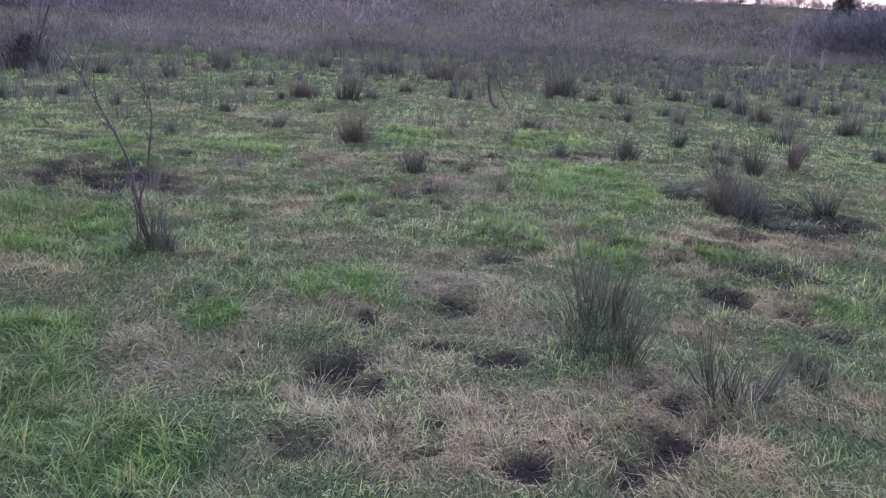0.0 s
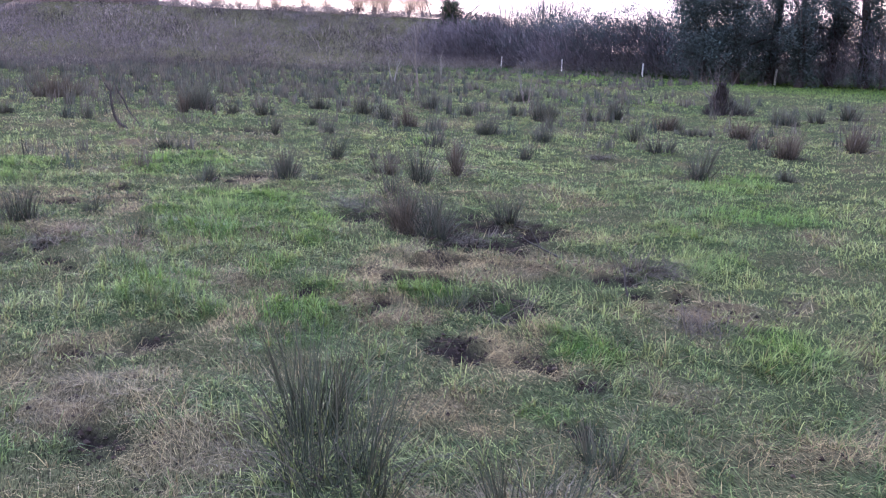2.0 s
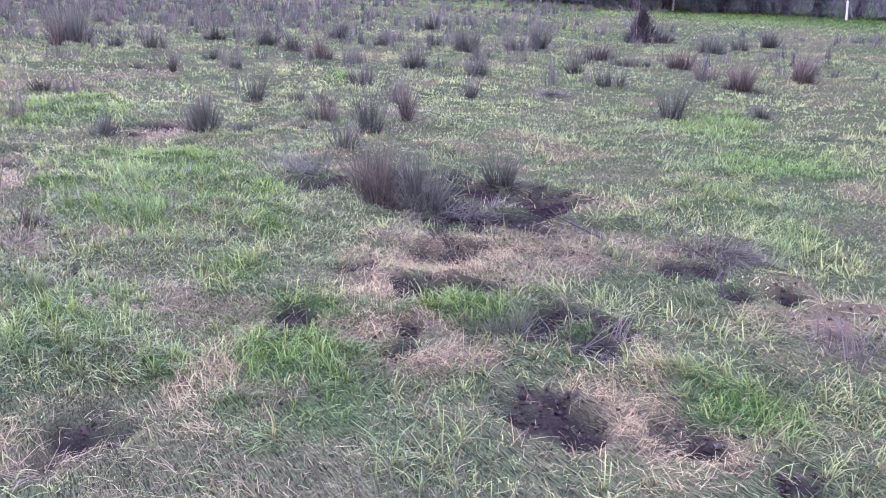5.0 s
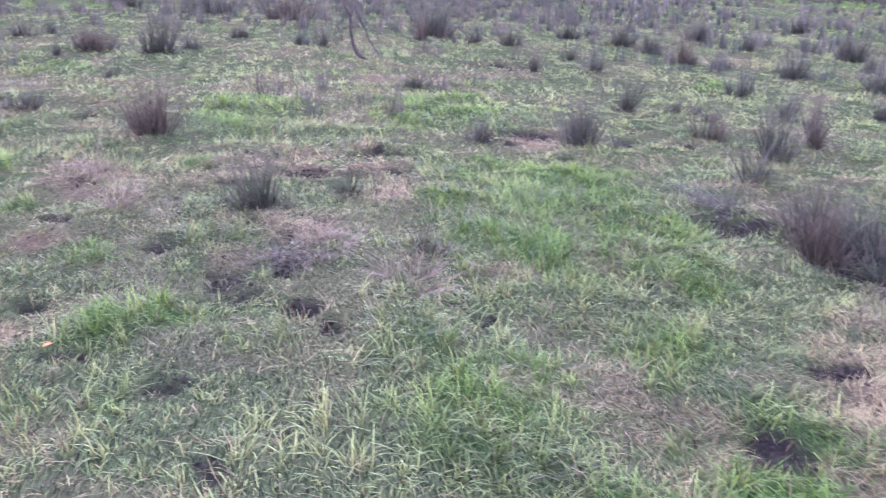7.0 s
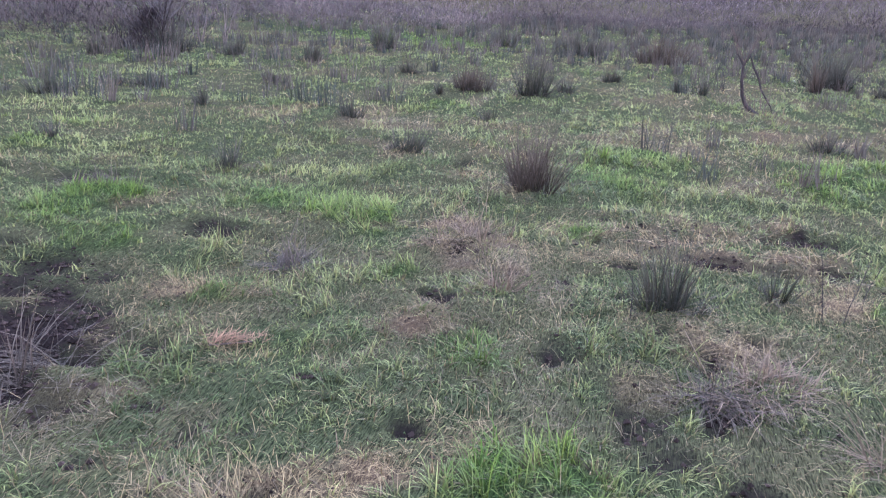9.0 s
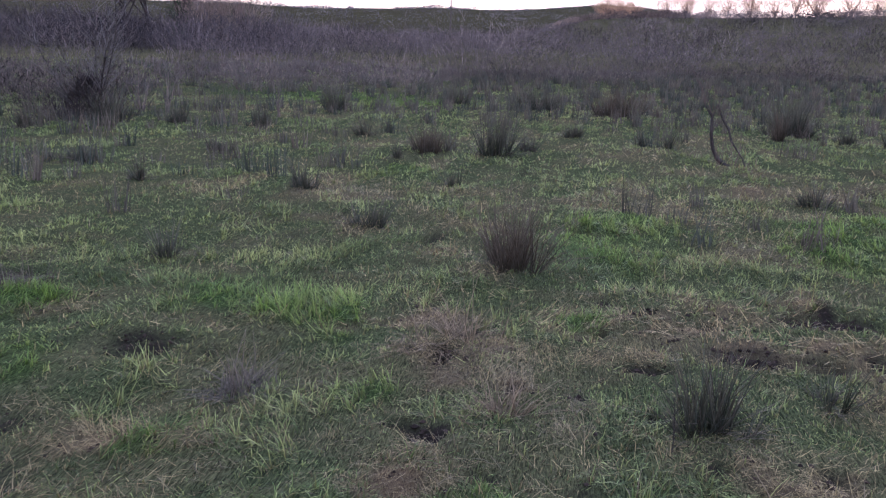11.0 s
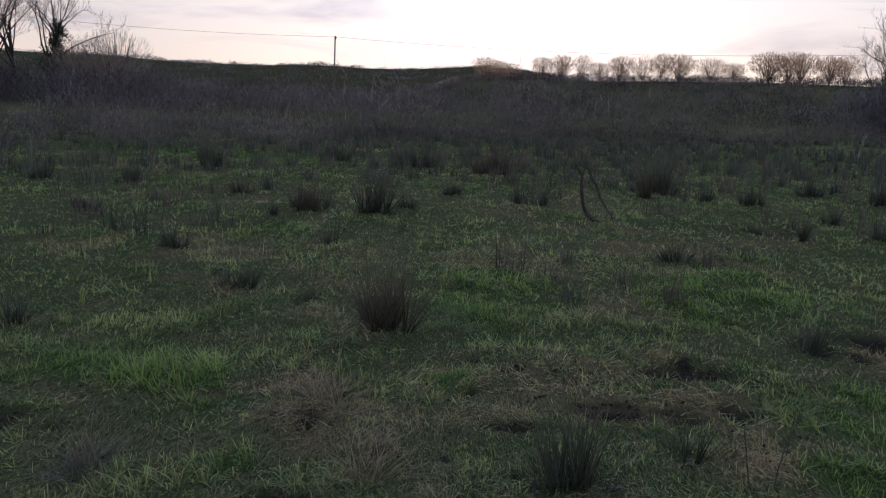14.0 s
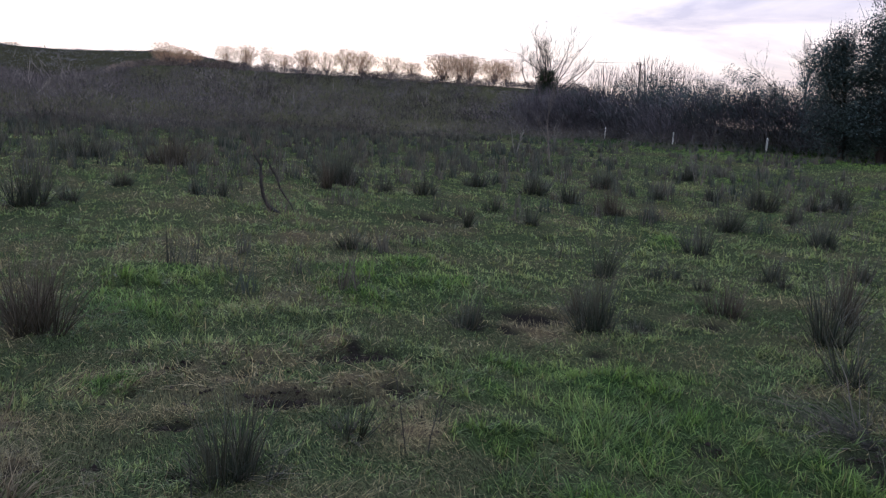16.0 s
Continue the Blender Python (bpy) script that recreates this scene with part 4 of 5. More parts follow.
rush(10.39, 22.80, 0.36, 0.21, "grey")
rush(3.50, 26.21, 0.52, 0.49, "grey")
rush(14.44, 16.23, 0.44, 0.35, "brown")
rush(13.79, 17.09, 0.22, 0.43, "grey")
rush(12.21, 23.10, 0.38, 0.22, "grey")
rush(-7.41, 26.75, 0.62, 0.37, "grey")
rush(2.73, 23.36, 0.47, 0.15, "brown")
rush(14.72, 21.70, 0.55, 0.30, "grey")
rush(14.05, 18.54, 0.40, 0.26, "brown")
rush(14.21, 18.51, 0.32, 0.23, "grey")
rush(10.33, 25.34, 0.48, 0.30, "grey")
rush(-0.29, 28.17, 0.64, 0.53, "brown")
rush(-2.50, 29.76, 0.60, 0.49, "grey")
rush(13.68, 21.24, 0.43, 0.25, "grey")
rush(6.75, 25.10, 0.44, 0.25, "grey")
rush(-4.93, 30.69, 0.45, 0.26, "grey")
rush(18.82, 19.11, 0.46, 0.35, "grey")
rush(20.71, 19.61, 0.49, 0.24, "grey")
rush(15.84, 29.24, 0.62, 0.29, "grey")
rush(22.68, 20.17, 0.53, 0.30, "grey")
rush(0.92, 4.50, 0.44, 0.18, "green")
rush(3.1, 8.9, 0.30, 0.16, "grey")
rush(3.25, 8.55, 0.36, 0.10, "grey")
rush(2.90, 8.50, 0.34, 0.20, "brown")


# beds of rush too thick to tell apart, across the back of the field
def rush_bed():
    groups = []
    n = 9000
    x, y = spread(n, -30, 44), spread(n, 13, 64)
    d = np.hypot(x, y)
    dens = fbm(x, y, 6, 91) + 0.4 * fbm(x, y, 1.6, 93)
    lane = np.exp(-(((np.degrees(np.arctan2(x, y)) - 4) / 14) ** 2)) * (d > 24) * 0.75
    k = (rng.random(n) < np.clip((0.27 + 0.75 * dens) * np.clip((d - 10) / 7, 0.08, 1) + lane, 0.01, 1)) & (np.hypot(x - 40, y - 30) > 14)
    x, y, d = x[k], y[k], d[k]
    per = 18
    n = len(x) * per
    cx, cy, cd = np.repeat(x, per), np.repeat(y, per), np.repeat(d, per)
    r, a = np.repeat(spread(len(x), 0.07, 0.24), per) * np.sqrt(rng.random(n)), spread(n, 0, 2 * np.pi)
    bx, by = cx + r * np.cos(a), cy + r * np.sin(a)
    base = np.stack([bx, by, height(bx, by) - 0.03], 1)
    tone = np.repeat(rng.random(len(x)), per)
    c = mixed((0.040, 0.048, 0.036), (0.104, 0.086, 0.066), tone)
    tall = np.repeat(spread(len(x), 0.2, 0.56), per)
    # stems tinted darker at the foot, as shade low in the bed
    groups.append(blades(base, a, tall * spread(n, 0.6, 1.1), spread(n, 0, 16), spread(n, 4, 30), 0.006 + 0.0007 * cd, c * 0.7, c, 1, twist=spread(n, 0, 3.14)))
    me = strip_mesh("rush_bed", groups)
    tagged(piece("rush_bed", me, RUSH), "grey-brown rushes thick across the back of the field", "rushes", kind="stuff")


rush_bed()

# ---- bare wood: shrubs and trees ----


def tube(points, radii, sides=5, tint=(0.08, 0.06, 0.05)):
    """A tapering limb along points."""
    p, r = np.asarray(points, float), np.asarray(radii, float)
    w = np.gradient(p, axis=0)
    w /= np.linalg.norm(w, axis=1, keepdims=True) + 1e-9
    ref = np.where(np.abs(w[:, 2:3]) > 0.9, np.array([[1.0, 0, 0]]), np.array([[0, 0, 1.0]]))
    a = np.cross(w, ref)
    a /= np.linalg.norm(a, axis=1, keepdims=True) + 1e-9
    b = np.cross(w, a)
    ang = np.arange(sides) * 2 * np.pi / sides
    ring = p[:, None] + r[:, None, None] * (np.cos(ang)[None, :, None] * a[:, None] + np.sin(ang)[None, :, None] * b[:, None])
    k = (np.arange(len(p) - 1)[:, None] * sides + np.arange(sides)[None]).ravel()
    nx = (np.arange(len(p) - 1)[:, None] * sides + (np.arange(sides)[None] + 1) % sides).ravel()
    v = ring.reshape(-1, 3)
    return v, np.stack([k, nx, nx + sides, k + sides], 1), None, np.tile(np.asarray(tint, float), (len(v), 1))


def limb(start, way, length, r0, r1, n, wander, lift=0.0):
    """A wandering line with its radii."""
    pts, w = [np.array(start, float)], np.array(way, float)
    w /= np.linalg.norm(w)
    for _ in range(n):
        w = w + rng.normal(0, wander, 3) + np.array([0, 0, lift])
        w /= np.linalg.norm(w)
        pts.append(pts[-1] + w * length / n)
    return np.array(pts), np.linspace(r0, r1, n + 1)


def fork(way, degrees_off):
    """A direction at an angle to another."""
    w = np.asarray(way, float) / np.linalg.norm(way)
    q = np.cross(w, rng.normal(0, 1, 3))
    q /= np.linalg.norm(q) + 1e-9
    a = radians(degrees_off)
    return w * math.cos(a) + q * math.sin(a)


def grow_tree(tall, girth, limbs, boughs, twigs, twig_width, low=0.25, open_angle=42, lift=0.10, stems=1, bole=0.86, bark=(0.10, 0.08, 0.065), twig_tint=(0.115, 0.088, 0.07)):
    """Trunk, limbs and twigs of a bare tree as three sets of shapes. bole: how far up the trunk goes before it is lost in the crown."""
    trunk, wood, fine = [], [], []
    tb, th, tl, tn = [], [], [], []
    for s in range(stems):
        lean = (0, 0, 1) if stems == 1 else fork((0, 0, 1), rng.uniform(8, 26))
        tt = tall * (1 if stems == 1 else rng.uniform(0.8, 1))
        p, r = limb((0, 0, -0.15), lean, tt * bole, girth, girth * (0.16 if bole > 0.7 else 0.4), 9, 0.06, 0.03)
        trunk.append(tube(p, r, 7, bark))
        for k in range(limbs):
            f = low + (0.97 - low) * (k + rng.random()) / limbs
            i = min(int(f * 9), 8)
            q = p[i] + (p[i + 1] - p[i]) * (f * 9 - i)
            reach = 0.5 - 0.30 * abs(f - 0.45) if bole > 0.7 else 1.02 - bole * f
            ln = tt * reach * rng.uniform(0.7, 1.0)
            way = fork(p[i + 1] - p[i], open_angle * rng.uniform(0.25, 1.3))
            lp, lr = limb(q, way, ln, max(r[i] * 0.5, girth * 0.14), girth * 0.04, 6, 0.17, lift)
            wood.append(tube(lp, lr, 5, bark))
            for m in range(boughs):
                g = rng.uniform(0.25, 1.0) * 5.99
                j = int(g)
                q2 = lp[j] + (lp[j + 1] - lp[j]) * (g - j)
                w2 = fork(lp[j + 1] - lp[j], rng.uniform(20, 55))
                bl = ln * rng.uniform(0.25, 0.5) * (1.25 - 0.7 * g / 6)
                bp, br = limb(q2, w2, bl, girth * 0.05, girth * 0.015, 4, 0.18, lift)
                wood.append(tube(bp, br, 3, bark))
                for _ in range(twigs):
                    e = bp[rng.integers(1, 5)]
                    w3 = fork(bp[-1] - bp[0], rng.uniform(8, 60))
                    w3[2] += 0.2
                    tb.append(e)
                    th.append(math.atan2(w3[0], w3[1]))
                    tl.append(math.degrees(math.acos(max(-1, min(1, w3[2] / np.linalg.norm(w3))))))
                    tn.append(tall * rng.uniform(0.05, 0.13))
    n = len(tb)
    tl = np.array(tl)
    c = np.asarray(twig_tint) * spread(n, 0.75, 1.25)[:, None]
    fine.append(blades(np.array(tb), np.array(th), np.array(tn), tl, tl - spread(n, 0, 25), np.full(n, twig_width), c, c, 1, twist=spread(n, 0, 3.14)))
    return trunk, wood, fine


def leaf_clumps(centres, radius, per, size, tint_a, tint_b):
    """Small leaves in ragged clumps round centres."""
    c = np.repeat(np.asarray(centres, float), per, 0)
    n = len(c)
    g = rng.normal(0, 1, (n, 3))
    g *= (rng.random(n) ** 0.5 / np.linalg.norm(g, axis=1))[:, None]
    base = c + g * np.asarray(radius)
    t = mixed(tint_a, tint_b, rng.random(n))
    lean = spread(n, 20, 120)
    return blades(base, spread(n, 0, 6.28), size * spread(n, 0.6, 1.5), lean, lean + spread(n, 0, 50), size * spread(n, 0.5, 0.9), t, t, 1)


def bare_tree(name, label, x, y, shape, ivy=0.0, category="tree", mat=BARK, group="", twig_mat=TWIG):
    thing = new(name)
    thing.matrix_world = pose(x, y, float(height(x, y)), 0, 0, 0)
    tagged(thing, label, category, group)
    trunk, wood, fine = shape
    piece("trunk", strip_mesh("trunk", trunk), mat, thing)
    heavy = [w for w in wood if len(w[0]) == 35]
    for w in heavy:
        piece("limb", strip_mesh("limb", [w]), mat, thing)
    tagged(piece("twig_crown", strip_mesh("twig_crown", [w for w in wood if len(w[0]) != 35] + fine), twig_mat, thing), kind="stuff")
    if ivy > 0:
        v = np.concatenate([t[0] for t in trunk])
        v = v[(v[:, 2] > 0.4) & (v[:, 2] < ivy)]
        pick = v[rng.integers(0, len(v), 90)] + rng.normal(0, 0.45, (90, 3))
        me = strip_mesh("ivy", [leaf_clumps(pick, (0.6, 0.6, 0.7), 90, 0.22, (0.018, 0.030, 0.014), (0.045, 0.065, 0.030))])
        piece("ivy", me, LEAF, thing, "dark ivy wrapped round the trunk")
    return thing


def spot(az, d):
    return d * math.sin(radians(az)), d * math.cos(radians(az))


def evergreen(x, y, tall, wide, label, column=False):
    """A tall dark tree thick with ivy and evergreen leaves."""
    thing = new("evergreen_tree")
    thing.matrix_world = pose(x, y, float(height(x, y)))
    tagged(thing, label, "tree", "dark trees along the field edge")
    p, r = limb((0, 0, -0.2), (0, 0, 1), tall * 0.84, tall * 0.026, tall * 0.006, 8, 0.05)
    piece("trunk", strip_mesh("trunk", [tube(p, r, 7)]), DARK_BARK, thing)
    wood, ends = [], []
    low = [np.array([*rng.normal(0, wide * (0.1 if column else 0.36), 2), rng.uniform(0.6, tall * 0.75)]) for _ in range(44 if column else 56)]
    for k in range(14 if column else 26):
        f = rng.uniform(0.3 if column else 0.08, 0.97)
        q = p[int(f * 8)]
        ln = wide * (0.35 + 0.75 * math.sin(math.pi * min(1, 0.15 + 0.85 * f))) * rng.uniform(0.55, 1.1)
        lp, lr = limb(q, (*rng.normal(0, 1, 2), rng.uniform(0.1, 0.9)), ln, tall * 0.008, 0.015, 4, 0.15, 0.05)
        wood.append(tube(lp, lr, 4))
        ends += [lp[2], lp[3], lp[4]]
    for w in wood:
        piece("limb", strip_mesh("limb", [w]), DARK_BARK, thing)
    # leaf tints lifted toward blue, with the haze put into the colour
    me = strip_mesh("crown", [leaf_clumps(np.array(ends + low + [p[-1], p[-1] + (0, 0, 0.6), p[-2]]), (0.7, 0.7, 0.9) if column else (1.3, 1.3, 1.1), 230, 0.15, (0.036, 0.048, 0.046), (0.075, 0.092, 0.082))])
    piece("crown", me, LEAF, thing, "dense dark leaves")
    n = 900 if column else 420  # bare twigs that stand out of the top
    top = np.array(ends + [p[-1]] * 12)
    top = top[top[:, 2] > tall * (0.25 if column else 0.62)]
    b = top[rng.integers(0, len(top), n)] + rng.normal(0, 0.5, (n, 3))
    lean, c = np.abs(rng.normal(0, 38, n)), np.asarray((0.075, 0.062, 0.055)) * spread(n, 0.7, 1.2)[:, None]
    tw = blades(b, spread(n, 0, 6.28), spread(n, 0.5, 1.5), lean, lean + spread(n, -25, 25), np.full(n, 0.03), c, c, 2, twist=spread(n, 0, 3.14))
    tagged(piece("twig_spray", strip_mesh("twig_spray", [tw]), TWIG, thing, "bare twig ends"), kind="stuff")


# near shrubs and saplings
def stem_shrub(name, label, x, y, tall, wide, stems, twigs, mat, tint, thick):
    """Thin stems from one foot with fine side twigs."""
    thing = new(name)
    thing.matrix_world = pose(x, y, float(height(x, y)))
    tagged(thing, label, "shrub" if "shrub" in name or "bush" in name else "sapling")
    n_tw = []
    for s in range(stems):
        a = rng.uniform(0, 2 * np.pi)
        off = np.array([math.cos(a), math.sin(a), 0]) * wide * 0.12 * rng.random()
        way = np.array([math.cos(a) * wide / tall * rng.uniform(0.2, 0.9), math.sin(a) * wide / tall * rng.uniform(0.2, 0.9), 1.0])
        p, r = limb(off - np.array([0, 0, 0.04]), way, tall * rng.uniform(0.55, 1.05), thick, thick * 0.3, 8, 0.07, 0.02)
        piece("stem", strip_mesh("stem", [tube(p, r, 5)]), mat, thing)
        for _ in range(twigs):
            i = rng.integers(2, 8)
            tp, tr = limb(p[i], fork(p[i + 1] - p[i], rng.uniform(20, 55)), tall * rng.uniform(0.12, 0.35), thick * 0.42, thick * 0.15, 4, 0.12, 0.05)
            n_tw.append(tube(tp, tr, 3, tint))
    tagged(piece("twig_spray", strip_mesh("twig_spray", n_tw), TWIG, thing), kind="stuff")
    return thing


def near_sapling(x, y):
    """Two long wavering stems and a brush of thin shoots round their foot."""
    thing = new("sapling")
    thing.matrix_world = pose(x, y, float(height(x, y)))
    tagged(thing, "leafless sapling with two thin dark stems in the grass", "sapling")
    long_one = [(0.0, 0, -0.05), (-0.05, 0.02, 0.16), (-0.11, 0.0, 0.36), (-0.15, 0.02, 0.58), (-0.24, 0.04, 0.76), (-0.34, 0.03, 0.95), (-0.45, 0.05, 1.12), (-0.56, 0.05, 1.28)]
    other = [(0.01, 0.02, -0.05), (-0.07, 0.0, 0.17), (-0.06, -0.02, 0.34), (-0.02, 0.0, 0.52), (0.0, 0.02, 0.70), (0.03, 0.02, 0.88), (-0.01, 0.03, 0.99), (-0.04, 0.02, 1.05)]
    tw = []
    for line, r in ((long_one, 0.0130), (other, 0.0100)):
        p = np.array(line) + rng.normal(0, 0.006, (8, 3))
        piece("stem", strip_mesh("stem", [tube(p, np.linspace(r, r * 0.3, 8), 6)]), DARK_BARK, thing)
        for i in (2, 3, 4, 4, 5, 6, 6):
            tp, tr = limb(p[i], fork(p[i + 1] - p[i], rng.uniform(18, 45)), rng.uniform(0.1, 0.3), r * 0.4, r * 0.16, 5, 0.12, 0.06)
            tw.append(tube(tp, tr, 3, (0.045, 0.035, 0.030)))
    for k in range(20):
        a, ln = rng.uniform(0, 6.28), rng.uniform(0.2, 0.62)
        p, r = limb((rng.normal(0, 0.06), rng.normal(0, 0.06), -0.03), (math.cos(a) * 0.35, math.sin(a) * 0.3, 1), ln, 0.0042, 0.0015, 6, 0.08, 0.03)
        piece("shoot", strip_mesh("shoot", [tube(p, r, 4)]), DARK_BARK, thing)
    tagged(piece("twig_spray", strip_mesh("twig_spray", tw), TWIG, thing), kind="stuff")


near_sapling(-1.98, 5.37)
rush(-1.98, 5.40, 0.30, 0.16, "green")


def bent_sapling(x, y):
    thing = new("bent_sapling")
    thing.matrix_world = pose(x, y, float(height(x, y)))
    tagged(thing, "bent dead sapling curving up from the grass", "sapling")
    p = [(0.03, 0, -0.04), (-0.09, 0, 0.03), (-0.18, 0.01, 0.10), (-0.25, 0.02, 0.24), (-0.295, 0.0, 0.47), (-0.30, 0.02, 0.71), (-0.41, 0, 0.87)]
    piece("trunk", strip_mesh("trunk", [tube(p, [0.036, 0.036, 0.034, 0.030, 0.027, 0.023, 0.012], 6)]), DARK_BARK, thing)
    q = [(-0.30, 0.01, 0.68), (-0.23, 0.02, 0.88), (-0.15, 0.03, 0.69), (-0.05, 0.02, 0.53), (0.0, 0, 0.37), (0.09, 0, 0.24), (0.18, 0.02, 0.12), (0.23, 0.02, 0.0)]
    piece("branch", strip_mesh("branch", [tube(q, [0.018, 0.019, 0.018, 0.017, 0.015, 0.013, 0.010, 0.007], 5)]), DARK_BARK, thing)
    tw = []
    for k in range(26):
        if k < 9:  # shoots that rise from the top
            s, w, ln = np.array(p[rng.integers(4, 7)]), (*rng.normal(0, 0.25, 2), 1), rng.uniform(0.3, 0.75)
        elif k < 17:  # thin stems inside the bow
            s, w, ln = np.array((rng.uniform(-0.2, 0.15), rng.uniform(-0.05, 0.05), -0.02)), (*rng.normal(0, 0.15, 2), 1), rng.uniform(0.25, 0.6)
        else:
            s, w, ln = np.array(q[rng.integers(2, 8)]), rng.normal(0, 1, 3), rng.uniform(0.08, 0.25)
        tp, tr = limb(s, w, ln, 0.006, 0.0025, 5, 0.12)
        tw.append(tube(tp, tr, 3))
    tagged(piece("twig_spray", strip_mesh("twig_spray", tw), TWIG, thing), kind="stuff")


bent_sapling(1.11, 19.0)
stem_shrub("thorn_bush", "leafless hawthorn bush with a dark tangled foot", -11.32, 22.05, 2.6, 2.0, 8, 26, DARK_BARK, (0.075, 0.068, 0.060), 0.020)
stem_shrub("thorn_bush", "small leafless thorn bush among rushes", -11.23, 23.97, 1.15, 0.8, 6, 9, BARK, (0.075, 0.065, 0.06), 0.013)
stem_shrub("thorn_bush", "small leafless thorn bush among rushes", -10.59, 23.87, 1.05, 0.6, 5, 8, BARK, (0.075, 0.065, 0.06), 0.013)
stem_shrub("sapling", "broken dead sapling stump in the rushes", -7.9, 24.1, 0.85, 0.4, 4, 4, BARK, (0.075, 0.065, 0.06), 0.014)
stem_shrub("willow_bush", "pale leafless willow bush growing from a dark mound", 19.59, 22.63, 2.4, 1.9, 7, 8, BARK, (0.10, 0.09, 0.085), 0.012)
stem_shrub("sapling", "pale leafless willow sapling in the rushes", 15.17, 27.67, 2.0, 1.1, 5, 8, BARK, (0.10, 0.09, 0.085), 0.012)
stem_shrub("sapling", "pale split sapling stump before the scrub", 15.87, 43.16, 1.5, 0.6, 3, 4, PALE_BARK, (0.16, 0.14, 0.125), 0.03)
stem_shrub("sapling", "thin pale leafless sapling before the scrub", 24.1, 55.4, 2.3, 0.6, 3, 5, PALE_BARK, (0.16, 0.14, 0.125), 0.03)
for x, y, tall, wide in ((-10.6, 21.8, 0.5, 0.4), (20.3, 22.4, 0.4, 0.5)):
    rush(x, y, tall, wide, "grey")


def dead_mound(x, y, tall, wide):
    """A cone of dark dead stems heaped round a bush."""
    n = 1500
    thing = new("dead_mound")
    thing.matrix_world = pose(x, y, float(height(x, y)))
    tagged(thing, "dark conical mound of dead stems under a bare bush", "mound")
    h, a = rng.random(n) ** 1.4, spread(n, 0, 6.28)
    r = wide * (1.05 - h) * np.sqrt(rng.random(n)) * (0.85 + 0.3 * np.sin(3 * a))
    b = np.stack([r * np.sin(a), r * np.cos(a), h * tall * 0.8 - 0.03], 1)
    lean = np.abs(rng.normal(30, 25, n))
    c = mixed((0.020, 0.017, 0.018), (0.055, 0.045, 0.044), rng.random(n))
    me = strip_mesh("thatch", [blades(b, a + rng.normal(0, 0.8, n), spread(n, 0.12, 0.4), lean, lean + spread(n, 0, 50), np.full(n, 0.022), c, c, 1, twist=spread(n, 0, 3.14))])
    tagged(piece("thatch", me, TWIG, thing), kind="stuff")


dead_mound(19.59, 22.6, 1.2, 0.62)
dead_mound(-11.32, 22.0, 1.0, 0.95)

bare_tree("small_tree", "slender leafless birch sapling with a dark foot", 15.4, 38.6, grow_tree(3.2, 0.05, 8, 4, 7, 0.012, twig_tint=(0.12, 0.10, 0.09)), mat=BARK)

# ---- scrub: bare willow and thorn, too thick to tell apart ----


def scrub(name, label, xs, ys, talls, wides, per, tint_a, tint_b, fineness=0.00055):
    """Rounded bushes of branching twigs."""
    n = len(xs) * per
    cx, cy, ct, cw = (np.repeat(a, per) for a in (xs, ys, talls, wides))
    a, r, h = spread(n, 0, 6.283), np.sqrt(rng.random(n)), rng.random(n) ** 0.9
    swell = np.sqrt(np.clip(1 - (h - 0.35) ** 2 / 0.5, 0.12, 1))
    bx, by = cx + cw * r * np.cos(a) * swell, cy + cw * r * np.sin(a) * swell
    base = np.stack([bx, by, height(bx, by) + h * ct * 0.8 * (1 - 0.25 * r) - 0.05], 1)
    d = np.hypot(cx, cy)
    tone = np.clip(np.repeat(rng.random(len(xs)), per) + rng.normal(0, 0.15, n), 0, 1)
    c = mixed(tint_a, tint_b, tone) * np.repeat(np.clip(1 + 1.2 * fbm(xs, ys, 12, 33) + rng.normal(0, 0.32, len(xs)), 0.25, 2.0), per)[:, None]
    ln = np.minimum(ct, 4.5) * spread(n, 0.10, 0.28)
    lean = np.abs(rng.normal(24, 24, n)) + 30 * r
    g = blades(base, np.pi / 2 - a + rng.normal(0, 0.6, n), ln, lean, lean + spread(n, -25, 35), fineness * d + 0.01, c * 0.85, c, 1, twist=spread(n, 0, 3.14))
    tagged(piece(name, strip_mesh(name, [g]), SCRUB), label, "scrub", kind="stuff")


def spot_row(az, d):
    return d * np.sin(np.radians(az)), d * np.cos(np.radians(az))


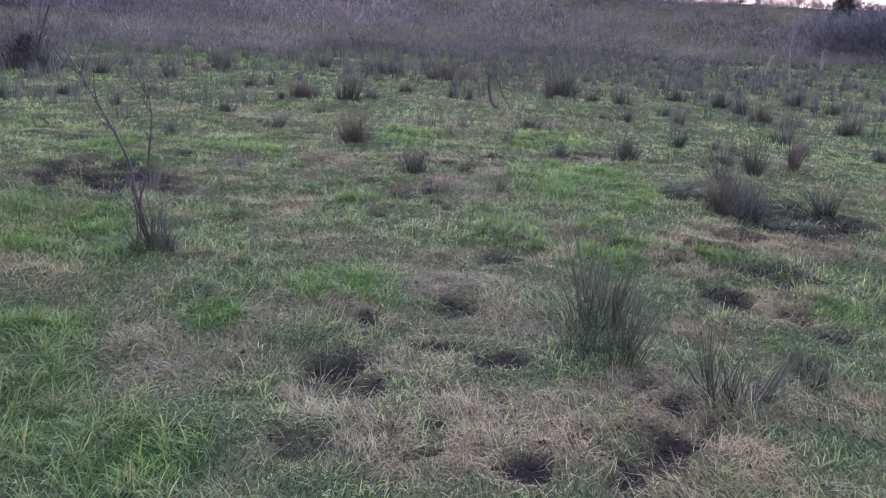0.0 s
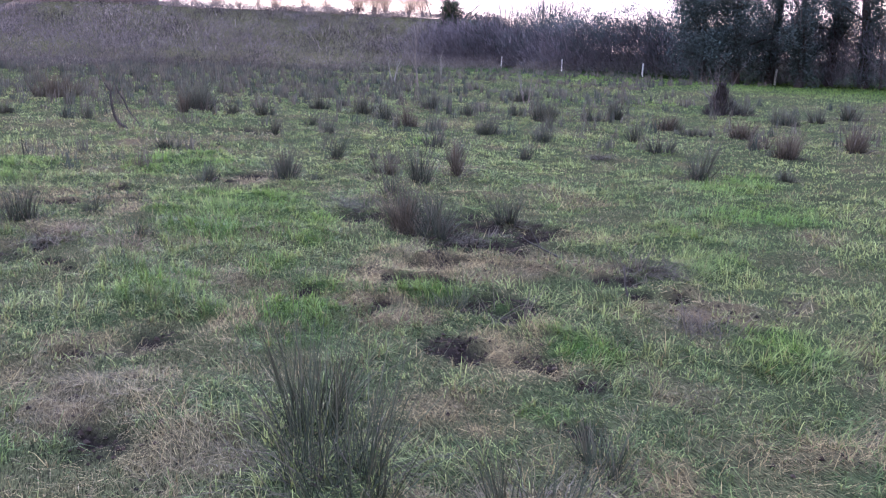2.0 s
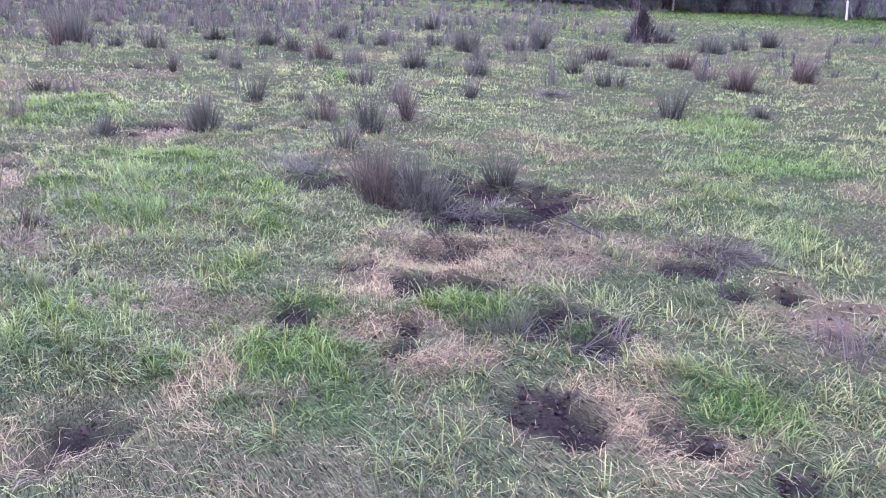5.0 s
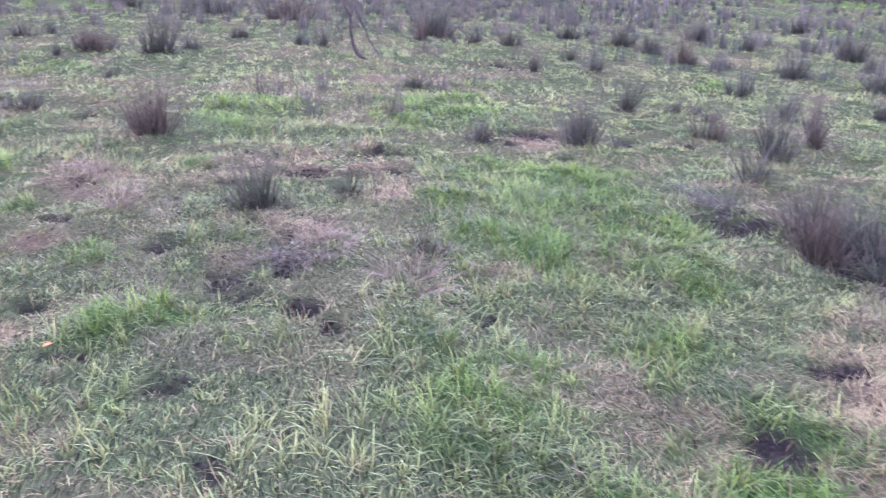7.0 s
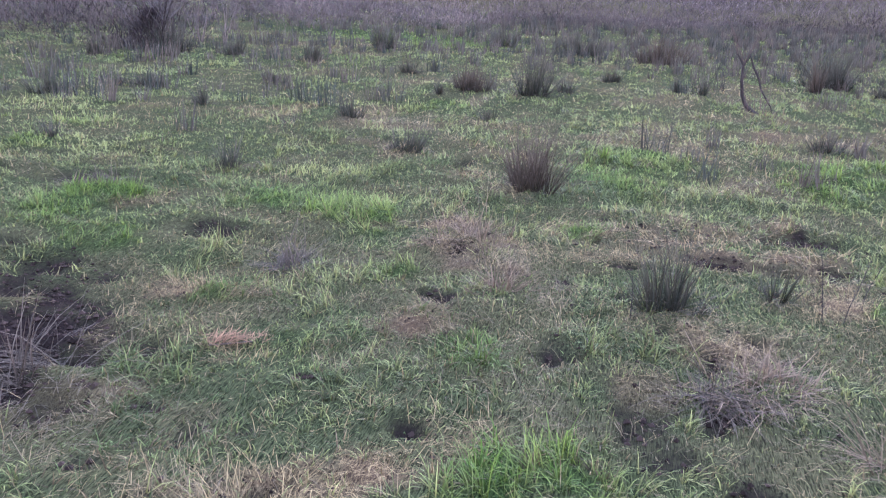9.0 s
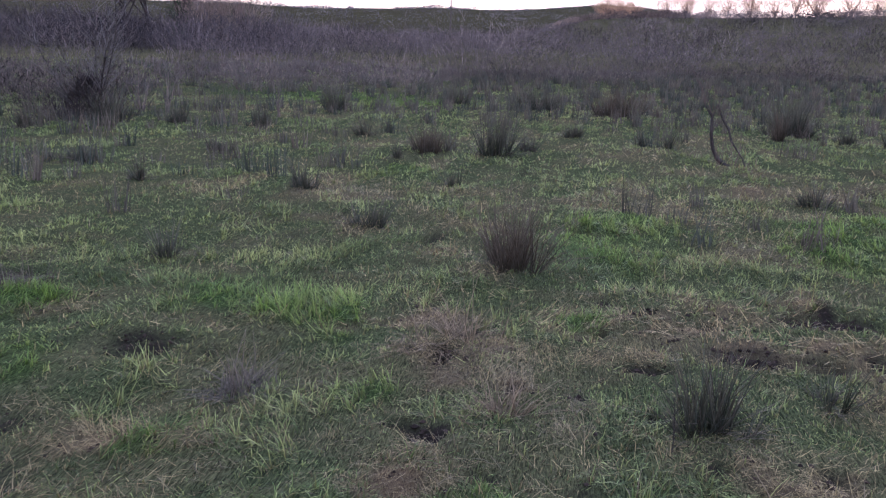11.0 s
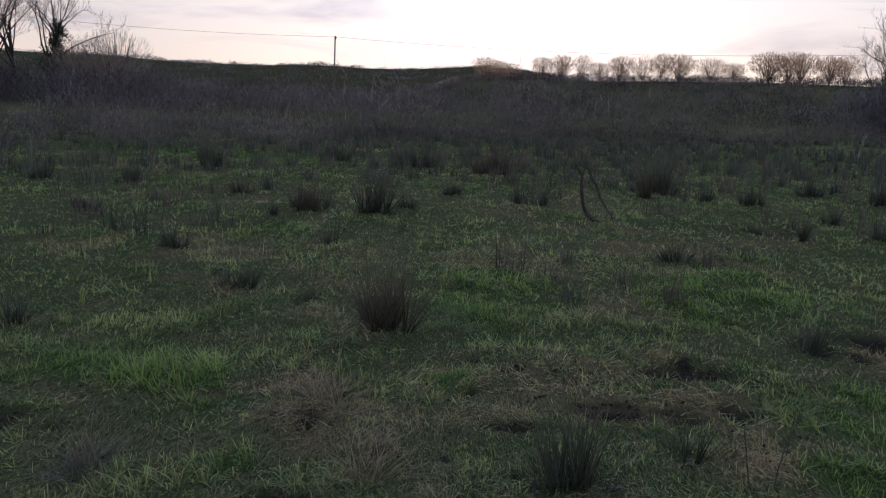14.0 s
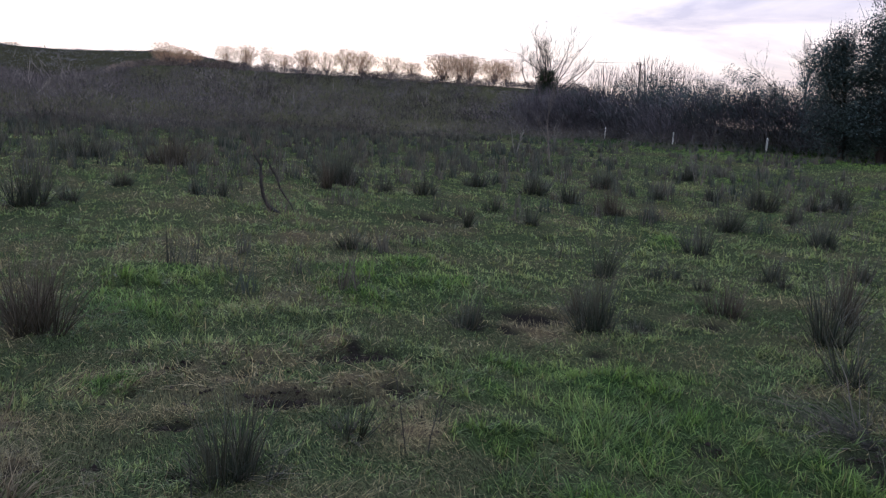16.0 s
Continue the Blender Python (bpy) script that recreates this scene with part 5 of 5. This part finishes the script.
def build_scrub():
    n = 4300
    az, d = spread(n, -48, 34), np.sqrt(spread(n, 26**2, 240**2))
    edge = np.interp(az, [-48, -34, -26, -16, -6, 6, 16, 24, 30], [25, 28, 36, 44, 50, 60, 68, 78, 84])
    edge = edge + 6 * lattice(az, 0 * az, 4, 3)
    k = (d > edge) & (rng.random(n) < np.clip(0.8 + 0.9 * fbm(az * 1.2, d * 0.12, 6, 23), 0.2, 1))
    az, d, edge = az[k], d[k], edge[k]
    x, y = d * np.sin(np.radians(az)), d * np.cos(np.radians(az))
    t = spread(len(x), 1.8, 4.8) * (0.55 + 0.45 * np.clip((d - edge) / 12, 0, 1)) * (1 - 0.45 * np.clip((d - 150) / 60, 0, 1))
    t = t * (1 + 0.3 * (rng.random(len(x)) < 0.12)) * np.clip(0.9 + 1.0 * fbm(x, y, 16, 29), 0.35, 1.4)
    scrub("willow_scrub", "leafless brown willow and thorn scrub beyond the field", x, y, t, t * spread(len(x), 0.6, 1.0), 76, (0.037, 0.033, 0.035), (0.100, 0.081, 0.074), 0.00045)
    az, d = spread(150, -40, -20), spread(150, 88, 110)
    x, y = spot_row(az, d)
    t = spread(150, 3.6, 6.2)
    scrub("tall_thicket", "tall dark leafless thicket at the foot of the bare trees", x, y, t, t * spread(150, 0.6, 0.9), 150, (0.034, 0.031, 0.034), (0.075, 0.062, 0.060), 0.0005)
    n = 900
    az = spread(n, -48, 32)
    d = np.interp(az, [-48, -34, -26, -16, -6, 6, 16, 24, 30], [23, 26, 34, 42, 48, 58, 66, 76, 82]) + 6 * lattice(az, 0 * az, 4, 3) + spread(n, -3, 9)
    x, y = d * np.sin(np.radians(az)), d * np.cos(np.radians(az))
    t = spread(n, 0.5, 1.7)
    scrub("bramble", "low grey-brown brambles and dead weeds along the scrub edge", x, y, t, t * spread(n, 0.7, 1.3), 70, (0.045, 0.041, 0.038), (0.100, 0.080, 0.068), 0.0004)
    n = 4200
    az, d = spread(n, -46, 14), 300 + 660 * spread(n, 0, 1) ** 0.8
    k = fbm(az * 3, d * 0.05, 8, 27) > -0.45
    x, y = (d * np.sin(np.radians(az)))[k], (d * np.cos(np.radians(az)))[k]
    t = spread(len(x), 1.6, 3.2)
    # tints paled toward grey-blue, the haze of distance painted in
    scrub("hill_wood", "dim leafless woods on the far hill", x, y, t, t * 3.0, 14, (0.072, 0.065, 0.070), (0.098, 0.087, 0.092), 0.0011)
    az = spread(900, -27, 4)
    az = az[fbm(az * 2.2, 0 * az, 6, 57) > -0.25 + 0.04 * (az + 14)]
    x, y = spot_row(az, spread(len(az), 785, 830))
    t = spread(len(az), 2.4, 6.0) * (0.7 + 0.5 * lattice(az, 0 * az, 0.7, 61))
    scrub("crest_wood", "thin row of trees along the crest of the far hill", x, y, t, t * 0.9, 16, (0.060, 0.053, 0.057), (0.100, 0.086, 0.088), 0.0009)


build_scrub()


def ridge_scrub():
    n = 520
    x, y = spot_row(spread(n, -3, 28), 226 + rng.uniform(-7, 9, n))
    t = spread(n, 1.4, 3.0)
    scrub("ridge_scrub", "leafless thorn scrub along the foot of the ridge trees", x, y, t, t * spread(n, 0.8, 1.3), 56, (0.075, 0.058, 0.05), (0.15, 0.11, 0.085), 0.0006)


ridge_scrub()


def hedge_line(s):
    """Along the far edge of the field, 0 at the back corner, 1 beside the dark trees."""
    return 40 + 9 * s, 80 - 52 * s


def build_hedge():
    n = 620
    s = spread(n, -0.25, 1.25)
    x, y = hedge_line(s)
    x, y = x + 2.5 + spread(n, -1.5, 4.5), y + 2 + spread(n, -1, 4)
    t = spread(n, 4.4, 7.3)
    scrub("hedge_scrub", "overgrown leafless hedge of thorn and bramble", x, y, t, t * spread(n, 0.5, 0.85), 180, (0.050, 0.046, 0.052), (0.120, 0.102, 0.104), 0.0004)
    for s0, tall in ((-0.06, 4.8), (0.06, 5.0), (0.14, 5.9), (0.2, 5.2), (0.26, 5.0), (0.33, 6.0), (0.40, 5.4), (0.47, 5.2), (0.56, 6.0), (0.66, 5.6), (0.78, 5.8)):
        hx, hy = hedge_line(s0)
        c = rng.normal(0, 1, (40, 3)) * (1.4, 1.2, 0.95) + (0, 0, tall * 0.66)
        c = c[c[:, 2] > 0.5]
        thing = new("evergreen_bush")
        thing.matrix_world = pose(hx + 4, hy + 2, float(height(hx + 4, hy + 2)))
        tagged(thing, "rounded dark evergreen bush rising from the hedge", "bush", "bushes in the hedge")
        piece("stem", strip_mesh("stem", [tube(*limb((0, 0, -0.2), (0, 0, 1), tall * 0.75, 0.14, 0.05, 5, 0.08))]), BARK, thing)
        # bush leaves in the same haze-lightened tints as the tall trees
        piece("crown", strip_mesh("crown", [leaf_clumps(c, (0.9, 0.9, 0.75), 200, 0.13, (0.036, 0.048, 0.046), (0.075, 0.092, 0.082))]), LEAF, thing, "dense dark leaves")


build_hedge()

for az, d, tall, wide in ((40.6, 66, 9.5, 2.8), (42.6, 64, 12.5, 3.4)):
    evergreen(*spot(az, d), tall, wide, "tall dense evergreen tree, dark against the evening sky")
for az, d, tall, wide in ((44.6, 66, 13.5, 3.0), (46.3, 62, 12.5, 2.8), (48.0, 66, 13.0, 2.6), (49.9, 64, 14.0, 3.0), (51.6, 67, 13.0, 2.6), (53.2, 63, 12.5, 2.8), (55.6, 66, 13.0, 3.0), (58.6, 64, 13.0, 3.0)):
    evergreen(*spot(az, d), tall, wide, "tall tree with a dark column of ivy and bare twigs above", True)

for az, d, tall, ivy, spreading, shape in (
    (-26.8, 116, 16.0, 9.0, 34, (14, 9, 12)),
    (-28.3, 114, 15.0, 0, 36, (12, 9, 11)),
    (-29.8, 113, 14.5, 0, 36, (12, 9, 11)),
    (23.5, 112, 11.6, 9.5, 40, (12, 9, 10)),
    (24.6, 113, 12.8, 7.0, 42, (15, 9, 11)),
    (39.4, 84, 9.6, 0, 42, (13, 8, 9)),
):
    bare_tree("bare_tree", "leafless tree with ivy round its trunk" if ivy else "leafless tree with a wide open crown", *spot(az, d), grow_tree(tall, tall * 0.02, *shape, 0.03, 0.3, spreading, 0.05, bole=0.6, twig_tint=(0.17, 0.13, 0.10)), ivy, mat=DARK_BARK)

# rounded leafless trees along the ridge, and a few on the near slope


def dome_tree(tall, wide, limbs, twigs, width, tint=(0.24, 0.165, 0.11), bark=(0.10, 0.08, 0.065)):
    """A rounded bare tree: a short trunk, limbs that fan out, and a dome of fine twigs that follow them."""
    p, r = limb((0, 0, -0.15), (0, 0, 1), tall * 0.14, tall * 0.026, tall * 0.017, 5, 0.05)
    wood = []
    for k in range(limbs):
        a, t = 6.283 * (k + rng.random()) / limbs, rng.random() ** 0.6
        end = np.array([math.cos(a) * wide * t * 0.9, math.sin(a) * wide * t * 0.9, tall * (0.95 - 0.28 * t * t)])
        q = p[rng.integers(2, 6)]
        lp, lr = limb(q, end - q, np.linalg.norm(end - q), tall * 0.011, tall * 0.002, 6, 0.05, 0.02)
        wood.append(tube(lp, lr, 5, bark))
    g = rng.normal(0, 1, (twigs, 3))
    g *= (rng.random(twigs) ** 0.38 / np.linalg.norm(g, axis=1))[:, None]
    knobs = rng.normal(0, 1, (16, 3))
    knobs /= np.linalg.norm(knobs, axis=1)[:, None]
    bulge = 0.84 + 0.2 * np.clip((g / (np.linalg.norm(g, axis=1)[:, None] + 1e-6)) @ knobs.T, 0, 1).max(1) ** 4
    e = g * bulge[:, None] * (wide, wide, tall * 0.46) + (0, 0, tall * 0.52)
    e[:, :2] *= np.clip(0.5 + 0.8 * e[:, 2:] / tall, 0.3, 1)  # the crown narrows to its foot
    w = e - (0, 0, tall * 0.02) + rng.normal(0, tall * 0.05, (twigs, 3))
    w /= np.linalg.norm(w, axis=1)[:, None]
    lean = np.degrees(np.arccos(np.clip(w[:, 2], -1, 1)))
    c = np.asarray(tint) * spread(twigs, 0.75, 1.25)[:, None]
    fine = [blades(e, np.arctan2(w[:, 0], w[:, 1]), tall * spread(twigs, 0.05, 0.12), lean, lean - spread(twigs, -8, 14), np.full(twigs, width), c, c, 1, twist=spread(twigs, 0, 3.14))]
    return [tube(p, r, 7, bark)], wood, fine


CROWNS = ((8.4, 4.2), (9.0, 3.6), (7.8, 4.9))  # height and half width of the three grown models
# orange with the glow of the low sun put into the twig colour
GLOW_TINT = (0.31, 0.190, 0.110)
RIDGE = [dome_tree(*c, 14, 3000, 0.06, GLOW_TINT) for c in CROWNS]
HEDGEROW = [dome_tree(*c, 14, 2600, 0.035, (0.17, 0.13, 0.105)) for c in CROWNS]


def dome_trees(shapes, twig_mat, group, label, places):
    """Trees at bearings and distances, their tops at a height and their crowns of a width."""
    models = []
    for k, (az, d, top, width) in enumerate(places):
        x, y = spot(az, d)
        z = float(height(x, y))
        tall, half = CROWNS[k % 3]
        if k < 3:
            made = bare_tree("rounded_tree", label, x, y, shapes[k], group=group, twig_mat=twig_mat)
            models.append(made)
        else:
            made = copy_thing(models[k % 3], Matrix.Identity(4))
        made.matrix_basis = pose(x, y, z, 0, 0, rng.uniform(0, 360)) @ Matrix.Diagonal((0.66 * width / half, 0.66 * width / half, (top - z) / tall, 1))


def ridge_trees():
    row = (
        (0.25, 21.9, 6.7), (1.27, 21.3, 5.7), (2.03, 20.4, 4.4), (3.98, 22.9, 5.7), (5.27, 23.5, 5.4), (6.6, 23.4, 4.8),
        (7.68, 21.7, 5.4), (9.04, 23.1, 6.0), (10.43, 23.8, 6.7), (11.66, 24.5, 5.7), (12.79, 24.1, 7.0), (14.64, 23.2, 8.3),
        (16.07, 21.7, 5.7), (18.17, 24.6, 8.9), (19.31, 24.6, 8.9), (19.99, 24.3, 7.3), (21.6, 23.6, 7.5), (22.5, 23.9, 7.5),
    )
    dome_trees(RIDGE, SUNLIT, "trees along the ridge", "rounded leafless tree with twigs tinted for the low sun's glow", [(az, 236 + rng.uniform(-4, 4), top, width) for az, top, width in row])
    dome_trees(HEDGEROW, TWIG, "bare trees over the hedge and scrub", "rounded leafless tree rising over the hedge and scrub", [
        (28.06, 112, 12.0, 5.6), (30.81, 112, 13.0, 7.2), (32.6, 112, 12.3, 5.8), (34.7, 112, 10.9, 4.2), (37.5, 112, 10.7, 4.6),
        (-24.35, 112, 11.0, 5.2), (-22.95, 112, 11.9, 6.6), (-25.4, 112, 10.4, 4.6),
    ])


ridge_trees()

# ---- fence along the field edge, poles and wires ----


def fence():
    thing = new("fence")
    tagged(thing, "weathered post and wire fence along the hedge", "fence")
    tops = []
    for s in (0.05, 0.235, 0.42, 0.655, 0.885, 1.12):
        x, y = hedge_line(s)
        x, y = x + rng.uniform(-0.2, 0.2), y + rng.uniform(-0.3, 0.3)
        z = float(height(x, y))
        lean = rng.normal(0, 0.05, 2)
        p = np.array([(0, 0, -0.3), (lean[0] * 0.5, lean[1] * 0.5, 0.5), (lean[0], lean[1], 1.08), (lean[0], lean[1], 1.12)]) + (x, y, z)
        piece("post", strip_mesh("post", [tube(p, [0.07, 0.068, 0.064, 0.02], 8)]), POST, thing)
        tops.append(p[2])
    for drop in (0.08, 0.38, 0.7):
        pts = []
        for a, b in zip(tops, tops[1:]):
            pts += [a - (0, 0, drop), (a + b) / 2 - (0, 0, drop + 0.03)]
        piece("wire", strip_mesh("wire", [tube(pts, [0.004] * len(pts), 3)]), WIRE, thing)


fence()


def poles():
    ends = []
    for az, d, el in ((-9.8, 136.4, 5.72), (30.4, 133, 5.5), (-42, 150, 6.3)):
        x, y = spot(az, d)
        z = float(height(x, y))
        top = 1.5 + d * math.tan(radians(el))
        thing = new("utility_pole")
        thing.matrix_world = pose(x, y, z)
        tagged(thing, "dark wooden utility pole standing over the scrub", "pole", "poles carrying the wire")
        piece("pole", strip_mesh("pole", [tube([(0, 0, -0.5), (0, 0, (top - z) / 2), (0, 0, top - z)], [0.14, 0.12, 0.10], 8)]), POLE, thing)
        if az < 0:  # a plain pole with a knob on top
            piece("cap", strip_mesh("cap", [tube([(0.1, 0, top - z - 0.5), (0.14, 0, top - z - 0.2), (0.1, 0, top - z)], [0.06, 0.13, 0.04], 6)]), POLE, thing)
            ends.append(np.array((x, y, top - 0.1)))
            continue
        arm = piece("crossarm", strip_mesh("crossarm", [tube([(-0.65, 0, top - z - 0.35), (0.65, 0, top - z - 0.35)], [0.06, 0.06], 4)]), POLE, thing)
        for u in (-0.55, 0.55):
            piece("insulator", strip_mesh("insulator", [tube([(u, 0, top - z - 0.3), (u, 0, top - z - 0.16), (u, 0, top - z - 0.08)], [0.05, 0.07, 0.03], 6)]), PALE_BARK, arm)
        ends.append(np.array((x, y, top - 0.1)))
    for a, b in ((0, 1), (2, 0)):
        u = np.linspace(0, 1, 25)[:, None]
        p = ends[a] * (1 - u) + ends[b] * u - np.array([0, 0, 1.6]) * 4 * u * (1 - u)
        w = piece("overhead_wire", strip_mesh("overhead_wire", [tube(p, [0.018] * 25, 4)]), WIRE)
        tagged(w, "thin overhead wire sagging between poles", "wire", "overhead wires")


poles()


# ---- small things in the grass ----
def weed_stalk(x, y, tall):
    thing = new("weed_stalk")
    thing.matrix_world = pose(x, y, float(height(x, y)))
    tagged(thing, "thin dead weed stalk standing in the grass", "weed", "dead weed stalks")
    p, r = limb((0, 0, -0.03), (rng.normal(0, 0.12), 0, 1), tall, 0.0032, 0.0014, 7, 0.06)
    piece("stalk", strip_mesh("stalk", [tube(p, r, 5)]), DARK_BARK, thing)
    for i in (3, 4, 5, 6):
        q, s = limb(p[i], fork(p[i + 1] - p[i], rng.uniform(25, 50)), tall * rng.uniform(0.1, 0.22), 0.0016, 0.0008, 4, 0.1, 0.08)
        piece("side_shoot", strip_mesh("side_shoot", [tube(q, s, 3)]), DARK_BARK, thing)


for x, y, tall in ((0.40, 9.69, 0.42), (0.48, 9.64, 0.38), (0.62, 9.9, 0.3), (-0.55, 9.3, 0.26)):
    weed_stalk(x, y, tall)


def fallen_stick(x, y, heading, rise, span):
    thing = new("fallen_stick")
    z = float(height(x, y))
    d = np.array([math.sin(heading), math.cos(heading), rise])
    tagged(thing, "broken dark stick lying in the trampled rushes", "stick", "sticks in the grass")
    thing.matrix_world = pose(x, y, z)
    p, r = limb(-0.03 * d, d, span, 0.010, 0.004, 7, 0.07)
    piece("stick", strip_mesh("stick", [tube(p, r, 6)]), DARK_BARK, thing)
    q, s = limb(p[4], fork(p[5] - p[4], 35), span * 0.4, 0.005, 0.002, 4, 0.1)
    piece("twig", strip_mesh("twig", [tube(q, s, 4)]), DARK_BARK, thing)


fallen_stick(3.46, 5.75, -0.4, 2.2, 0.34)
fallen_stick(3.62, 6.75, -0.9, 0.5, 0.5)
fallen_stick(20.8, 24.2, 1.2, 0.25, 2.6)


def fallen_leaf(x, y):
    ring = [(0.0, 0.0, 0.0), (0.012, 0.012, 0.006), (0.030, 0.017, 0.010), (0.052, 0.010, 0.007), (0.066, 0.0, 0.002), (0.052, -0.010, 0.008), (0.030, -0.016, 0.011), (0.012, -0.011, 0.006)]
    bm = bmesh.new()
    face = bm.faces.new([bm.verts.new(v) for v in ring])
    bmesh.ops.poke(bm, faces=[face])
    bmesh.ops.solidify(bm, geom=bm.faces[:], thickness=0.0008)
    me = bpy.data.meshes.new("fallen_leaf")
    bm.to_mesh(me)
    bm.free()
    ob = piece("fallen_leaf", me, mottled("orange_leaf", (0.20, 0.075, 0.02), (0.34, 0.15, 0.04), 60))
    ob.matrix_world = pose(x, y, float(height(x, y)) + 0.03, 12, -10, 20) @ Matrix.Diagonal((0.6, 0.6, 0.6, 1))
    tagged(ob, "small orange dead leaf caught in the grass", "leaf")


fallen_leaf(-1.09, 7.43)


def dead_bracken(x, y):
    """A scrap of rust-coloured dead fronds lying in the grass."""
    n = 150
    thing = new("dead_bracken")
    thing.matrix_world = pose(x, y, float(height(x, y)))
    tagged(thing, "rust-brown scrap of dead bracken lying in the grass", "bracken")
    along = rng.normal(0, 0.055, n)
    b = np.stack([along + rng.normal(0, 0.012, n), 0.5 * along + rng.normal(0, 0.02, n), 0.02 + 0.03 * rng.random(n)], 1)
    lean = np.clip(rng.normal(72, 14, n), 30, 95)
    c = mixed((0.14, 0.085, 0.050), (0.27, 0.170, 0.098), rng.random(n))
    me = strip_mesh("frond_tuft", [blades(b, 0.9 + rng.normal(0, 0.9, n), spread(n, 0.03, 0.09), lean, lean + spread(n, -30, 40), np.full(n, 0.005), c * 0.7, c, 2)])
    tagged(piece("frond_tuft", me, DEAD, thing), kind="stuff")
    p, r = limb((-0.09, -0.05, 0.012), (1, 0.5, 0.12), 0.2, 0.003, 0.0015, 5, 0.06)
    piece("stalk", strip_mesh("stalk", [tube(p, r, 5)]), BARK, thing)


dead_bracken(-2.21, 8.42)
